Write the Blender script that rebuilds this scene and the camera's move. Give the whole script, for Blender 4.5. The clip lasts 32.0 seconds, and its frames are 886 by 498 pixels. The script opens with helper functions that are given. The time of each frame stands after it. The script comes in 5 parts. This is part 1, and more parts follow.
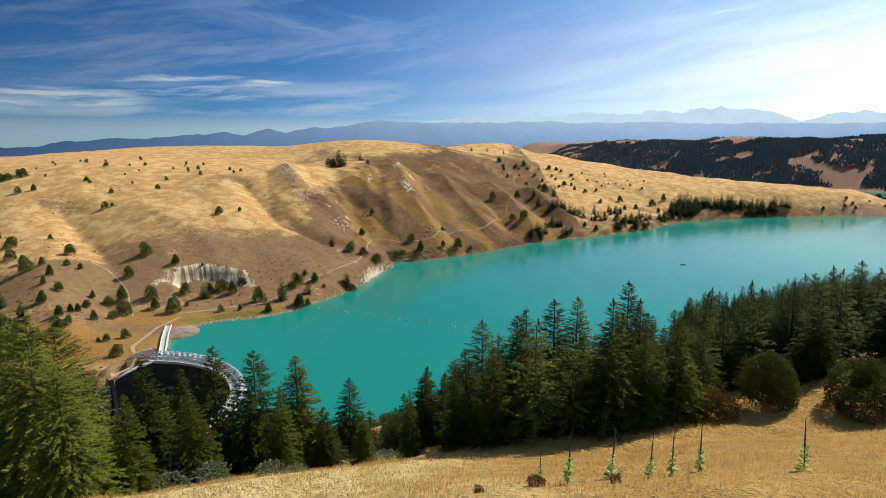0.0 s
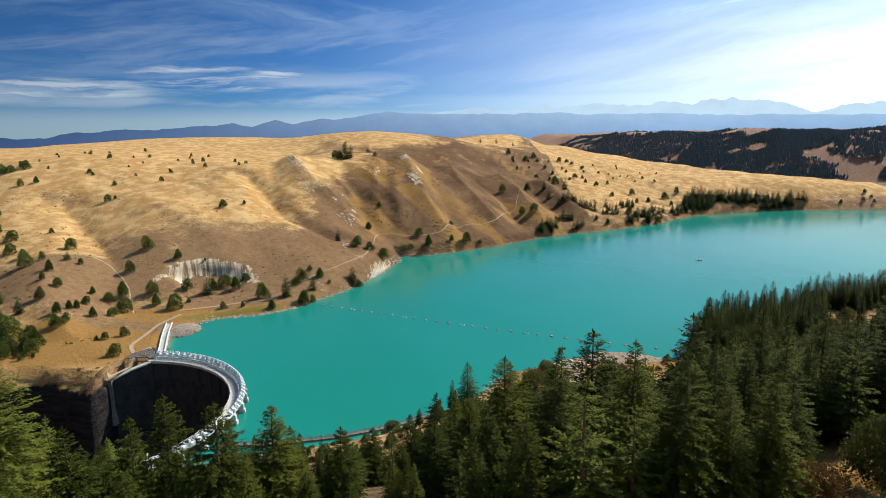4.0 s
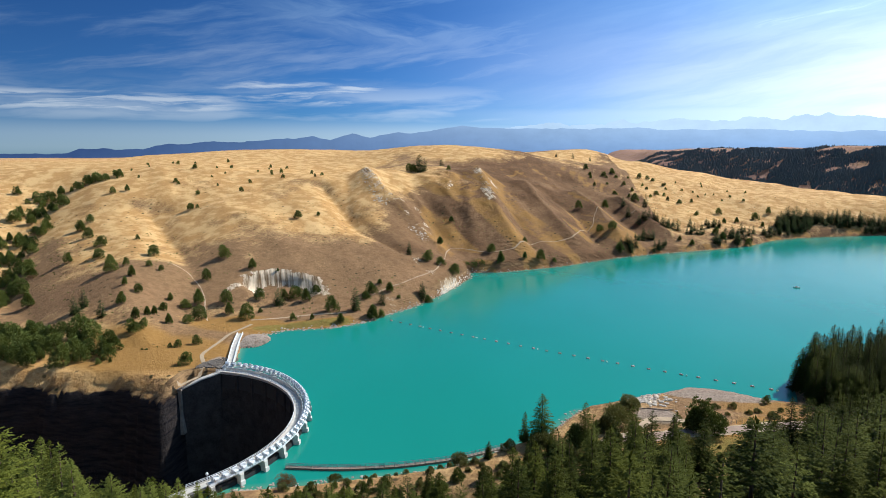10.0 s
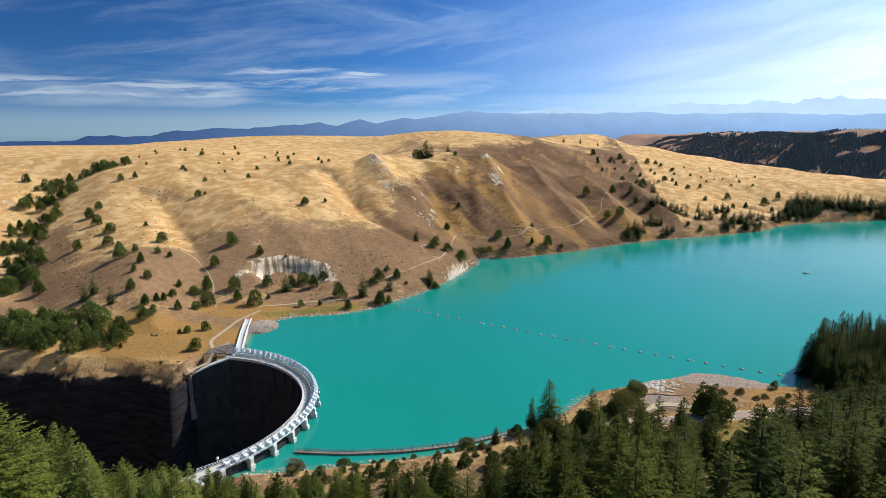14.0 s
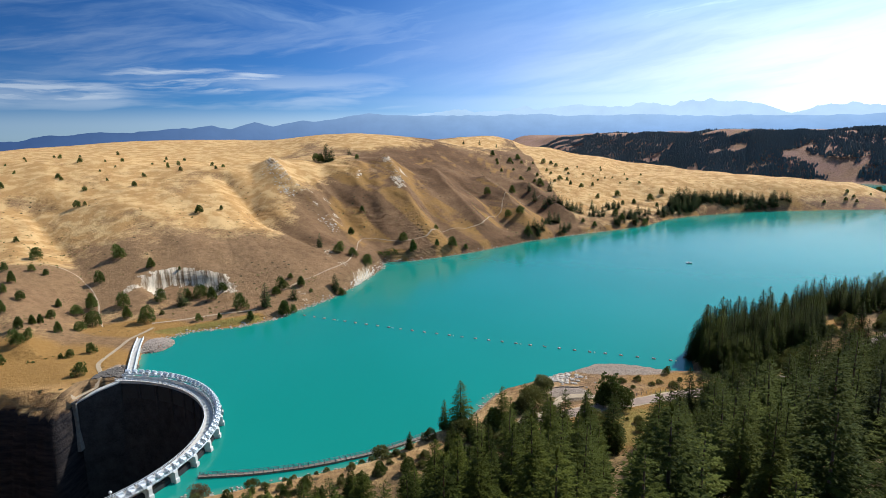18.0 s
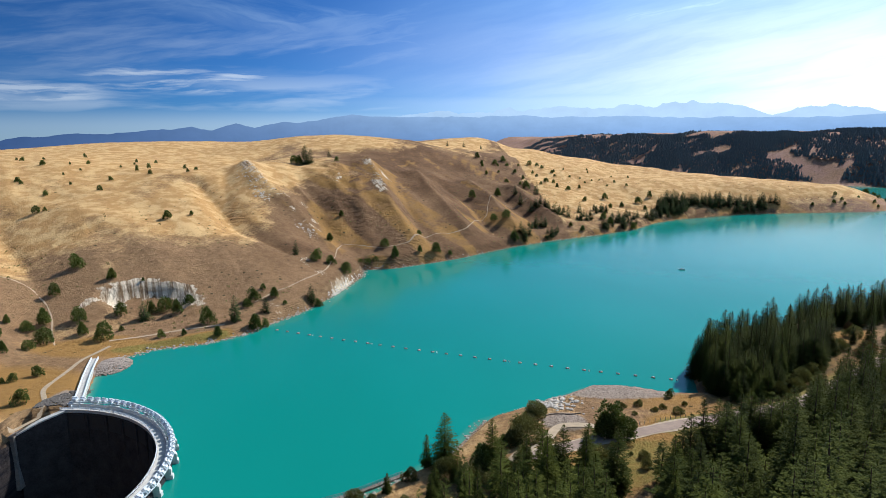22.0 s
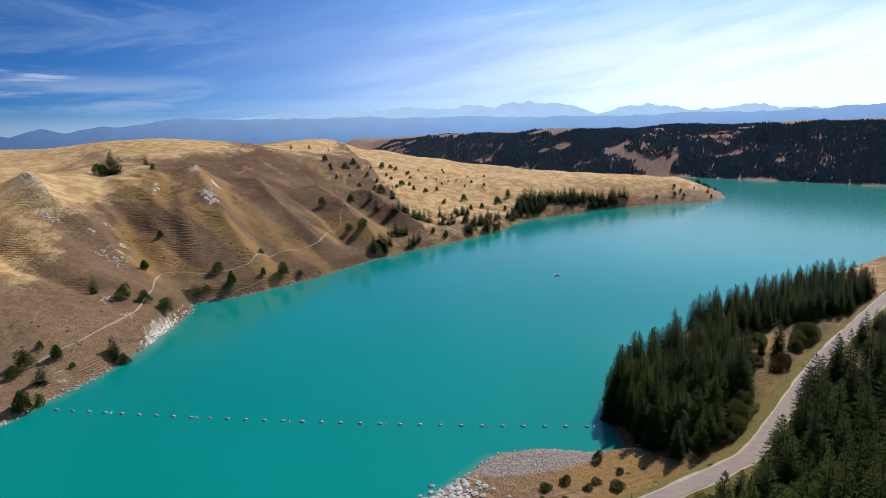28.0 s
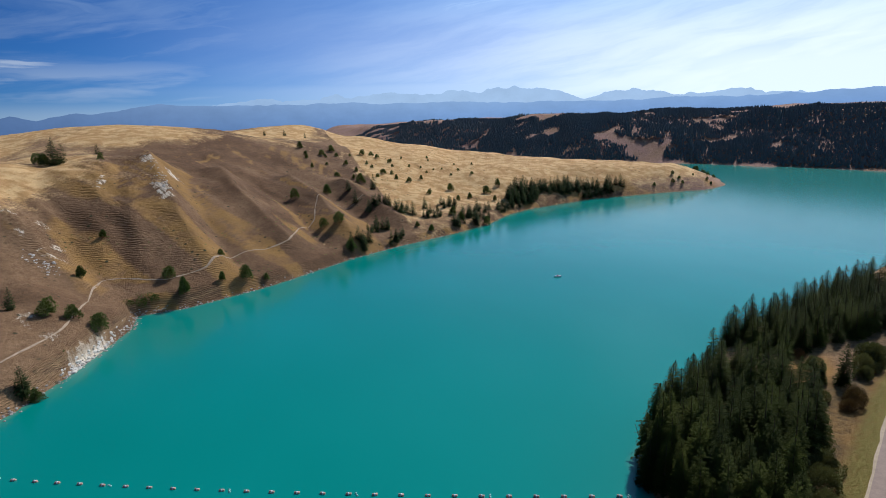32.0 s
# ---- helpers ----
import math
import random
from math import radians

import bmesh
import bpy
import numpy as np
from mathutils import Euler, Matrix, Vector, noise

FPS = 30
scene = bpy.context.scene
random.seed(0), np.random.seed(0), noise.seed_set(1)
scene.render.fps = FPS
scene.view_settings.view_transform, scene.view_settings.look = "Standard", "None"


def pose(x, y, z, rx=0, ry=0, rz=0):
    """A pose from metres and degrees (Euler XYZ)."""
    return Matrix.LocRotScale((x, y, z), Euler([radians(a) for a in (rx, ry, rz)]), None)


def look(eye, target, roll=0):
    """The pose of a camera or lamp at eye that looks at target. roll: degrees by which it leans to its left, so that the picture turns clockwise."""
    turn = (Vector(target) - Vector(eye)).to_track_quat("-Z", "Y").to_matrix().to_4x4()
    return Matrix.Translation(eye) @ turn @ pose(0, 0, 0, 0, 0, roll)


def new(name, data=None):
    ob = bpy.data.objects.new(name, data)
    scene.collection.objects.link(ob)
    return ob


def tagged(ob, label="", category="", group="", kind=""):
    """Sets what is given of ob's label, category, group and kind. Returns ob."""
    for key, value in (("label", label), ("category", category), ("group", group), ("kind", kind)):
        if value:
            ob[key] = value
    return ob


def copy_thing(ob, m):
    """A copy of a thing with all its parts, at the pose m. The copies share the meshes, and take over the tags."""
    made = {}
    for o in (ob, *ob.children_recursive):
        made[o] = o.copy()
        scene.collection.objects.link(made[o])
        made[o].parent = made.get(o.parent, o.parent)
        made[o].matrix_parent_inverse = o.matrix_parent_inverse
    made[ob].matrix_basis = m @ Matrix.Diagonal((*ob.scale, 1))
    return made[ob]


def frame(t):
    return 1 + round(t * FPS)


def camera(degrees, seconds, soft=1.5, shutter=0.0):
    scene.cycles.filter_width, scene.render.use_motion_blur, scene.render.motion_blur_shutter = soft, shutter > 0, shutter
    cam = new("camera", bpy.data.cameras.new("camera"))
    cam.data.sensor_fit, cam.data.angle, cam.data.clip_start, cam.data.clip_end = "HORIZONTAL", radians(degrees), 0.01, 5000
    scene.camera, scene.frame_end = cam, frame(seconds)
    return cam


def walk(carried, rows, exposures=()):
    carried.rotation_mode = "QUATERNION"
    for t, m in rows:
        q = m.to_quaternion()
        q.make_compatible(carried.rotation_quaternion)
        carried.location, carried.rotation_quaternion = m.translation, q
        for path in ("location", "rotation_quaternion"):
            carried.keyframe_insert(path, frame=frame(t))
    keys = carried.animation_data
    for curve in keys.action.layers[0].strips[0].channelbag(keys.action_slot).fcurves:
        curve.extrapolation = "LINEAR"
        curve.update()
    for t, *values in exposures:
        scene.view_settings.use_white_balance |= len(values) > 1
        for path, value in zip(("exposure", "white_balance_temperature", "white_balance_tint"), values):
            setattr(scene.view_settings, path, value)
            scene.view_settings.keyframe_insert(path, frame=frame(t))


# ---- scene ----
CAM_FOV = 72.54
# seconds, x, y, z, then yaw to the left of north, pitch and lean in degrees
PATH = [
    (0.0, 0.00, 0.00, 101.50, 0.004, -9.805, -0.696),
    (0.5, -0.06, 1.21, 101.61, -0.293, -9.974, -0.677),
    (1.0, -0.12, 2.47, 101.73, -0.628, -10.134, -0.645),
    (1.5, -0.14, 3.82, 101.83, -1.011, -10.373, -0.710),
    (2.0, -0.16, 5.26, 101.93, -1.394, -10.467, -0.639),
    (2.5, -0.19, 6.78, 101.98, -1.787, -10.566, -0.740),
    (4.5, -0.52, 14.13, 101.66, 1.777, -10.594, -0.678),
    (5.0, -0.54, 15.90, 101.64, 2.360, -10.640, -0.659),
    (5.5, -0.58, 17.58, 101.65, 2.710, -10.695, -0.610),
    (6.0, -0.67, 19.14, 101.68, 2.961, -10.616, -0.513),
    (6.5, -0.83, 20.56, 101.71, 3.208, -10.513, -0.464),
    (7.0, -1.10, 21.83, 101.76, 3.461, -10.295, -0.327),
    (7.5, -1.44, 22.95, 101.78, 3.693, -10.035, -0.226),
    (8.0, -1.79, 23.88, 101.76, 4.082, -9.706, -0.162),
    (8.5, -2.06, 24.56, 101.67, 4.542, -9.562, -0.058),
    (9.0, -2.26, 25.01, 101.54, 5.262, -9.433, -0.012),
    (9.5, -2.49, 25.29, 101.40, 6.380, -9.301, -0.024),
    (10.0, -2.70, 25.58, 101.29, 7.521, -9.223, -0.116),
    (10.5, -2.83, 25.84, 101.18, 8.442, -9.166, -0.085),
    (11.0, -2.87, 26.02, 101.02, 9.192, -9.145, -0.130),
    (11.5, -2.87, 26.17, 100.93, 9.749, -9.546, -0.168),
    (12.0, -2.93, 26.32, 100.91, 10.098, -10.030, -0.222),
    (12.5, -2.97, 26.41, 100.96, 10.335, -10.472, -0.203),
    (13.0, -2.95, 26.33, 101.08, 10.505, -10.492, -0.254),
    (13.5, -2.82, 26.06, 101.23, 9.274, -10.538, -0.298),
    (14.0, -2.71, 25.66, 101.42, 8.199, -10.553, -0.377),
    (14.5, -2.68, 25.21, 101.62, 5.709, -10.561, -0.549),
    (15.0, -2.78, 24.84, 101.82, 3.511, -10.534, -0.707),
    (15.5, -2.92, 24.57, 101.98, 2.610, -10.510, -0.751),
    (17.5, -3.28, 25.64, 102.22, -0.454, -10.473, -0.840),
    (18.0, -3.24, 26.94, 102.09, -0.954, -10.456, -0.910),
    (18.5, -3.19, 28.51, 102.02, -1.692, -10.431, -0.946),
    (19.0, -3.14, 30.41, 102.05, -2.431, -10.412, -0.965),
    (19.5, -3.03, 32.74, 102.20, -2.793, -10.384, -0.961),
    (20.0, -2.85, 35.46, 102.38, -2.739, -10.374, -0.914),
    (20.5, -2.66, 38.54, 102.45, -2.432, -10.381, -0.873),
    (21.0, -2.41, 41.95, 102.38, -2.143, -10.382, -0.802),
    (21.5, -2.14, 45.74, 102.23, -2.125, -10.346, -0.839),
    (22.0, -1.85, 49.87, 102.07, -2.457, -10.339, -0.873),
    (22.5, -1.50, 54.26, 101.92, -2.741, -10.336, -0.893),
    (23.0, -1.05, 58.93, 101.74, -2.820, -10.341, -0.932),
    (23.5, -0.56, 63.97, 101.55, -2.816, -10.360, -0.918),
    (24.0, -0.06, 69.30, 101.37, -2.745, -10.395, -0.975),
    (24.5, 0.49, 74.85, 101.21, -2.717, -10.402, -0.994),
    (25.0, 1.04, 80.41, 101.02, -2.733, -10.374, -0.977),
    (25.5, 1.52, 85.96, 100.79, -6.507, -10.396, -1.328),
    (26.0, 1.86, 91.53, 100.54, -10.808, -10.447, -1.602),
    (26.5, 2.14, 97.19, 100.30, -14.171, -10.484, -1.862),
    (28.5, 5.13, 121.92, 99.95, -16.675, -10.599, -1.952),
    (29.0, 6.76, 128.32, 99.73, -16.928, -11.090, -1.942),
    (29.5, 8.53, 134.71, 99.50, -17.142, -11.917, -2.004),
    (30.0, 10.44, 141.02, 99.30, -17.350, -11.903, -2.038),
    (30.5, 12.50, 147.24, 99.11, -17.503, -11.892, -2.069),
    (31.0, 14.63, 153.40, 98.87, -17.651, -11.887, -2.139),
    (31.5, 16.82, 159.56, 98.57, -17.771, -11.821, -2.109),
    (32.0, 18.98, 165.79, 98.21, -17.882, -11.808, -2.215),
]


def sight(x, y, z, yaw, pitch, lean):
    a, p = radians(yaw), radians(pitch)
    way = Vector((-math.sin(a) * math.cos(p), math.cos(a) * math.cos(p), math.sin(p)))
    return look((x, y, z), Vector((x, y, z)) + 100 * way, lean)


cam = camera(CAM_FOV, 32.0, soft=0.5)
walk(cam, [(t, sight(*row)) for t, *row in PATH], [(0, 0.2, 6900, 3), (9, 0.34, 6330, 6), (15, 0.32, 6230, 6.5), (23, 0.2, 5920, 6.5), (26, 0.11, 5840, 7.5), (29, -0.12, 5740, 8.5), (32, -0.24, 5680, 9)])
# ---- end of path ----

# ---- world, sun, exposure ----
SUN_AZ, SUN_EL = radians(52), radians(42)      # azimuth east of north (+y), elevation
world = bpy.data.worlds.new("sky")
scene.world = world
world.use_nodes = True
wt = world.node_tree
wt.nodes.clear()


def sky_node(kind, values=(), op=""):
    n = wt.nodes.new("ShaderNode" + kind)
    if op:
        n.operation = op
    for i, v in enumerate(values):
        if isinstance(v, bpy.types.NodeSocket):
            wt.links.new(v, n.inputs[i])
        elif v is not None:
            n.inputs[i].default_value = v
    return n


def sky_math(op, a, b=0.0):
    return sky_node("Math", (a, b), op).outputs[0]


def sky_span(v, a, b, c=0.0, d=1.0):
    n = sky_node("MapRange", (v, a, b, c, d))
    n.interpolation_type = "SMOOTHSTEP"
    return n.outputs[0]


def sky_noise(x, y, scale, detail=5.0, rough=0.55):
    v = sky_node("CombineXYZ", (x, y, 0.0)).outputs[0]
    n = wt.nodes.new("ShaderNodeTexNoise")
    wt.links.new(v, n.inputs["Vector"])
    n.inputs["Scale"].default_value, n.inputs["Detail"].default_value, n.inputs["Roughness"].default_value = scale, detail, rough
    return n.outputs["Fac"]


sky = wt.nodes.new("ShaderNodeTexSky")
sky.sky_type, sky.sun_disc = "NISHITA", False
sky.sun_elevation, sky.sun_rotation = SUN_EL, SUN_AZ
sky.altitude, sky.air_density, sky.dust_density, sky.ozone_density = 2500, 1.0, 0.3, 6.0
way = sky_node("SeparateXYZ", (wt.nodes.new("ShaderNodeTexCoord").outputs["Generated"],))
dx, dy, dz = way.outputs[0], way.outputs[1], way.outputs[2]
az = sky_math("ARCTAN2", dx, dy)
def sky_band(v, a, b, c, d):
    """1 between b and c, fading to 0 at a and d."""
    return sky_math("MULTIPLY", sky_span(v, a, b), sky_span(v, d, c))


def sky_mul(*values):
    total = values[0]
    for v in values[1:]:
        total = sky_math("MULTIPLY", total, v)
    return total


def sky_max(*values):
    total = values[0]
    for v in values[1:]:
        total = sky_math("MAXIMUM", total, v)
    return total


# flat streaks low in the west, a white band along the horizon, thin cirrus above and a bright veil towards the sun
warp = sky_math("MULTIPLY", sky_math("SUBTRACT", sky_noise(sky_math("MULTIPLY", az, 3.0), sky_math("MULTIPLY", dz, 12.0), 2.0, 3), 0.5), 0.03)
lift = sky_math("ADD", dz, warp)
tilt = sky_math("SUBTRACT", lift, sky_math("MULTIPLY", az, 0.035))
streak = sky_noise(sky_math("MULTIPLY", az, 4.0), sky_math("MULTIPLY", tilt, 55.0), 1.4, 7, 0.62)
soft_streak = sky_noise(sky_math("ADD", sky_math("MULTIPLY", az, 3.0), 7.0), sky_math("MULTIPLY", tilt, 26.0), 1.3, 5, 0.55)
low_a = sky_mul(sky_band(az, -1.0, -0.78, -0.50, -0.40), sky_band(dz, 0.050, 0.064, 0.076, 0.090), sky_span(streak, 0.40, 0.62), 0.50)
low_b = sky_mul(sky_band(az, -0.52, -0.42, -0.27, -0.20), sky_band(dz, 0.066, 0.080, 0.098, 0.115), sky_span(streak, 0.42, 0.66), 0.55)
low_c = sky_mul(sky_band(az, -1.0, -0.8, -0.1, 0.2), sky_band(dz, 0.035, 0.055, 0.075, 0.12), sky_span(soft_streak, 0.36, 0.66), 0.30)
horizon = sky_mul(sky_band(dz, 0.022, 0.045, 0.056, 0.088), sky_span(az, -0.40, 0.60, 0.0, 0.62), sky_span(soft_streak, 0.2, 0.6, 0.75, 1.0))
slant = sky_math("SUBTRACT", lift, sky_math("MULTIPLY", az, 0.17))
cirrus = sky_noise(sky_math("ADD", sky_math("MULTIPLY", az, 2.6), 3.0), sky_math("MULTIPLY", slant, 20.0), 1.2, 6, 0.6)
fall = sky_math("ADD", lift, sky_math("MULTIPLY", az, 0.19))
plume = sky_noise(sky_math("MULTIPLY", az, 2.4), sky_math("MULTIPLY", fall, 16.0), 1.3, 6, 0.6)
high_a = sky_mul(sky_band(fall, 0.105, 0.14, 0.155, 0.185), sky_band(az, -0.50, -0.30, 0.02, 0.20), sky_span(plume, 0.35, 0.75), 0.32)
high_b = sky_mul(sky_span(cirrus, 0.42, 0.70), sky_span(az, 0.0, 0.65, 0.18, 0.85), sky_span(dz, 0.05, 0.12, 0.5, 1.0))
glare = sky_mul(sky_span(az, -0.30, 0.88), sky_span(dz, 0.36, 0.05, 0.34, 1.0))
core = sky_mul(sky_span(az, 0.28, 0.80), sky_span(dz, 0.17, 0.06), 0.9)
murk = sky_mul(sky_span(dz, 0.06, 0.022), sky_span(az, -1.0, 0.3, 0.20, 0.42))
cover = sky_max(murk, low_a, low_b, low_c, horizon, high_a, high_b, sky_mul(glare, sky_span(cirrus, 0.3, 0.65, 0.72, 1.0)), core)
cover = sky_math("MULTIPLY", cover, sky_span(dz, -0.02, 0.01))
tint = wt.nodes.new("ShaderNodeMix")
tint.data_type, tint.blend_type = "RGBA", "MULTIPLY"
tint.inputs[0].default_value = 1.0
wt.links.new(sky.outputs["Color"], tint.inputs[6])
shade = sky_span(az, -0.85, 0.35, 0.54, 1.02)
wt.links.new(sky_node("CombineXYZ", (sky_math("MULTIPLY", shade, 0.42), sky_math("MULTIPLY", shade, 0.80), sky_math("MULTIPLY", shade, 1.25))).outputs[0], tint.inputs[7])
blend = wt.nodes.new("ShaderNodeMix")
blend.data_type = "RGBA"
wt.links.new(cover, blend.inputs[0])
wt.links.new(tint.outputs[2], blend.inputs[6])
bright = sky_span(az, -0.55, 0.55, 0.70, 1.25)
high = sky_span(dz, 0.06, 0.30)
tone = [sky_math("MULTIPLY", bright, sky_span(high, 0.0, 1.0, lo, hi)) for lo, hi in ((13.4, 7.2), (14.0, 11.6), (14.6, 16.0))]
wt.links.new(sky_node("CombineXYZ", tone).outputs[0], blend.inputs[7])
bg = wt.nodes.new("ShaderNodeBackground")
bg.inputs["Strength"].default_value = 0.07
wout = wt.nodes.new("ShaderNodeOutputWorld")
wt.links.new(blend.outputs[2], bg.inputs["Color"])
wt.links.new(bg.outputs["Background"], wout.inputs["Surface"])

sun = new("sun", bpy.data.lights.new("sun", "SUN"))
sun.data.energy, sun.data.angle, sun.data.color = 5.0, radians(0.53), (1.0, 0.95, 0.87)
sun_way = Vector((math.sin(SUN_AZ) * math.cos(SUN_EL), math.cos(SUN_AZ) * math.cos(SUN_EL), math.sin(SUN_EL)))
sun.matrix_world = look(sun_way * 3000, (0, 0, 0))


# ---- terrain ----
# terrain-begin
def lattice(ix, iy, seed):
    h = (ix.astype(np.int64) * 374761393 + iy.astype(np.int64) * 668265263 + seed * 974711) & 0xFFFFFFFF
    h = ((h ^ (h >> 13)) * 1274126177) & 0xFFFFFFFF
    return ((h ^ (h >> 16)) & 0xFFFF) / 65535.0


def vnoise(x, y, seed=0):
    ix, iy = np.floor(x), np.floor(y)
    fx, fy = x - ix, y - iy
    fx, fy = fx * fx * (3 - 2 * fx), fy * fy * (3 - 2 * fy)
    a, b = lattice(ix, iy, seed), lattice(ix + 1, iy, seed)
    c, d = lattice(ix, iy + 1, seed), lattice(ix + 1, iy + 1, seed)
    return (a + (b - a) * fx) * (1 - fy) + (c + (d - c) * fx) * fy - 0.5


def fbm(x, y, scale, octaves, seed=0):
    total, amp = 0, 1.0
    for k in range(octaves):
        total = total + amp * vnoise(x / scale + 17.3 * k, y / scale - 9.1 * k, seed + k)
        scale, amp = scale / 2.03, amp * 0.5
    return total


def smooth(a, b, v):
    t = np.clip((v - a) / (b - a), 0, 1)
    return t * t * (3 - 2 * t)


def line_dist(x, y, line):
    best = np.full(x.shape, 1e9)
    for (x0, y0), (x1, y1) in zip(line[:-1], line[1:]):
        dx, dy = x1 - x0, y1 - y0
        t = np.clip(((x - x0) * dx + (y - y0) * dy) / (dx * dx + dy * dy), 0, 1)
        best = np.minimum(best, np.hypot(x - x0 - t * dx, y - y0 - t * dy))
    return best


def inside(x, y, ring):
    hit = np.zeros(x.shape, bool)
    for (x0, y0), (x1, y1) in zip(ring, ring[1:] + ring[:1]):
        if y0 != y1:
            hit ^= ((y0 > y) != (y1 > y)) & (x < (x1 - x0) * (y - y0) / (y1 - y0) + x0)
    return hit


NORTH_SHORE = [(-4700, 420), (-1200, 330), (-700, 300), (-400, 272), (-262, 259), (-200, 254), (-150, 252), (-134, 274), (-147, 312), (-140, 320), (-147, 331), (-137, 345), (-112, 353), (-95, 367), (-84, 388), (-70, 411), (-57, 448),
               (-44, 500), (-45, 523), (-18, 528), (30, 558), (88, 610), (130, 638), (191, 670), (240, 703), (282, 749),
               (320, 773), (423, 809), (539, 809), (588, 804), (640, 830), (686, 894), (655, 960), (560, 1060), (520, 1300), (480, 1800), (300, 2600), (200, 4700)]
NORTH_RING = NORTH_SHORE + [(-4700, 4700)]
SOUTH_SHORE = [(-95, 178), (-88, 184), (-73, 188), (-46, 197), (-24, 205), (-6, 221), (5, 229), (20, 254), (49, 269), (66, 280), (83, 277),
               (95, 270), (108, 269), (118, 299), (137, 314), (218, 370), (264, 380), (394, 429), (612, 507), (960, 560), (4700, 600)]
SOUTH_RING = SOUTH_SHORE + [(4700, -1500), (-4700, -1500), (-4700, 200), (-262, 200), (-120, 176)]
EAST_SHORE = [(4700, 690), (1300, 690), (1000, 740), (950, 841), (921, 978), (857, 1188), (680, 1460), (600, 1900), (450, 2600), (300, 4700)]
EAST_RING = EAST_SHORE + [(4700, 4700)]
WING_END = (-151.2, 263.0)
WING_N = (0.524, -0.852)
GORGE = [(-125, 212), (-150, 212), (-190, 205), (-250, 205), (-330, 215), (-700, 250), (-4700, 300)]
# place, height of the bank, width of the bench, width of the slope, height, roundness
NORTH_FORM = [(-190, 380, 1.5, 42, 290, 80, 1.5), (-60, 480, 8, 0, 230, 74, 1.2), (-100, 640, 6, 0, 235, 97, 1.3), (150, 800, 3, 0, 400, 98, 1.0), (-260, 800, 2, 40, 350, 84, 1.4),
              (100, 1200, 3, 0, 380, 105, 1.1), (-120, 1000, 2, 0, 300, 111, 1.3), (-430, 1050, 2, 0, 300, 103, 1.3), (190, 1130, 3, 0, 300, 84, 1.1), (240, 1060, 3, 0, 260, 62, 1.1), (-900, 1100, 2, 40, 300, 80, 1.4), (0, 3000, 2, 0, 300, 60, 1.2), (-2500, 2500, 2, 0, 300, 62, 1.2), (-400, 2000, 2, 0, 300, 72, 1.2), (420, 860, 4, 0, 70, 37, 1.2), (560, 850, 2, 0, 60, 31, 1.2), (-700, 600, 2, 40, 300, 82, 1.4), (330, 1000, 3, 0, 120, 43, 1.2), (300, 1250, 3, 0, 200, 50, 1.2),
              (380, 1500, 3, 0, 200, 55, 1.2), (-320, 430, 2, 60, 440, 84, 1.3)]
SOUTH_FORM = [(0, 40, 2, 38, 128, 81, 1.15), (70, 240, 5, 62, 150, 80, 1.0), (250, 200, 3, 60, 190, 70, 1.0), (-120, 100, 3, 10, 150, 84, 1.05), (700, 300, 3, 20, 300, 70, 1.2)]
ROAD = [(30, 214), (56, 223), (66, 225), (84, 230), (110, 235), (128, 239.5), (147.5, 251), (171, 265.5), (205, 286), (250, 309), (300, 334), (345, 356), (460, 392), (700, 440)]
EAST_FORM = [(900, 1400, 2, 0, 260, 100, 1.2), (1100, 1000, 2, 0, 260, 102, 1.2), (1300, 800, 2, 0, 300, 104, 1.2)]
# spurs (+) and gullies (-) of the north slope: height, half width, line
FOLDS = [(-5.5, 24, [(-124, 700), (-116, 646), (-99, 616), (-85, 586), (-76, 557), (-60, 530)]), (6, 12, [(-172, 665), (-140, 610), (-112, 585), (-90, 556), (-72, 538)]), (1.6, 7, [(-84, 690), (-79, 637), (-77, 606), (-66, 572)]), (-1.4, 7, [(-70, 690), (-66, 640), (-62, 604), (-54, 566)]), (1.6, 7, [(-66, 700), (-59, 636), (-52, 597), (-44, 558)]),
         (10, 13, [(-55, 730), (-39, 658), (-23, 602), (-8, 565)]), (-4, 10, [(-32, 700), (-12, 643), (2, 590), (14, 565)]), (10, 13, [(0, 740), (10, 690), (27, 650), (42, 615)]), (-4, 10, [(30, 760), (49, 712), (62, 670), (72, 625)]),
         (10, 13, [(62, 780), (79, 725), (88, 665), (98, 630)]), (-4, 11, [(95, 780), (112, 715), (125, 668)]), (7, 11, [(115, 790), (135, 720), (150, 680)]), (-7, 10, [(-205, 620), (-170, 570), (-140, 525), (-100, 497)]),
         (-16, 30, [(-300, 330), (-330, 360), (-380, 412), (-428, 489), (-465, 570)]), (-9, 20, [(-205, 360), (-222, 400), (-262, 450), (-330, 520)]), (-5, 16, [(-150, 520), (-170, 590), (-190, 660)])]


def landform(x, y, shore, forms):
    d = line_dist(x, y, shore)
    total, parts = 0, [0, 0, 0, 0, 0]
    for fx, fy, *values in forms:
        w = 1 / (((x - fx) ** 2 + (y - fy) ** 2) + 900.0) ** 1.5
        total = total + w
        parts = [p + w * v for p, v in zip(parts, values)]
    bank, bench, width, height, power = (p / total for p in parts)
    low = np.minimum(d, bench) * 0.06 + bank * smooth(0, 7, d)
    u = np.clip((d - bench) / width, 0, 1)
    return d, u, low + (height - low) * (1 - (1 - u) ** power)


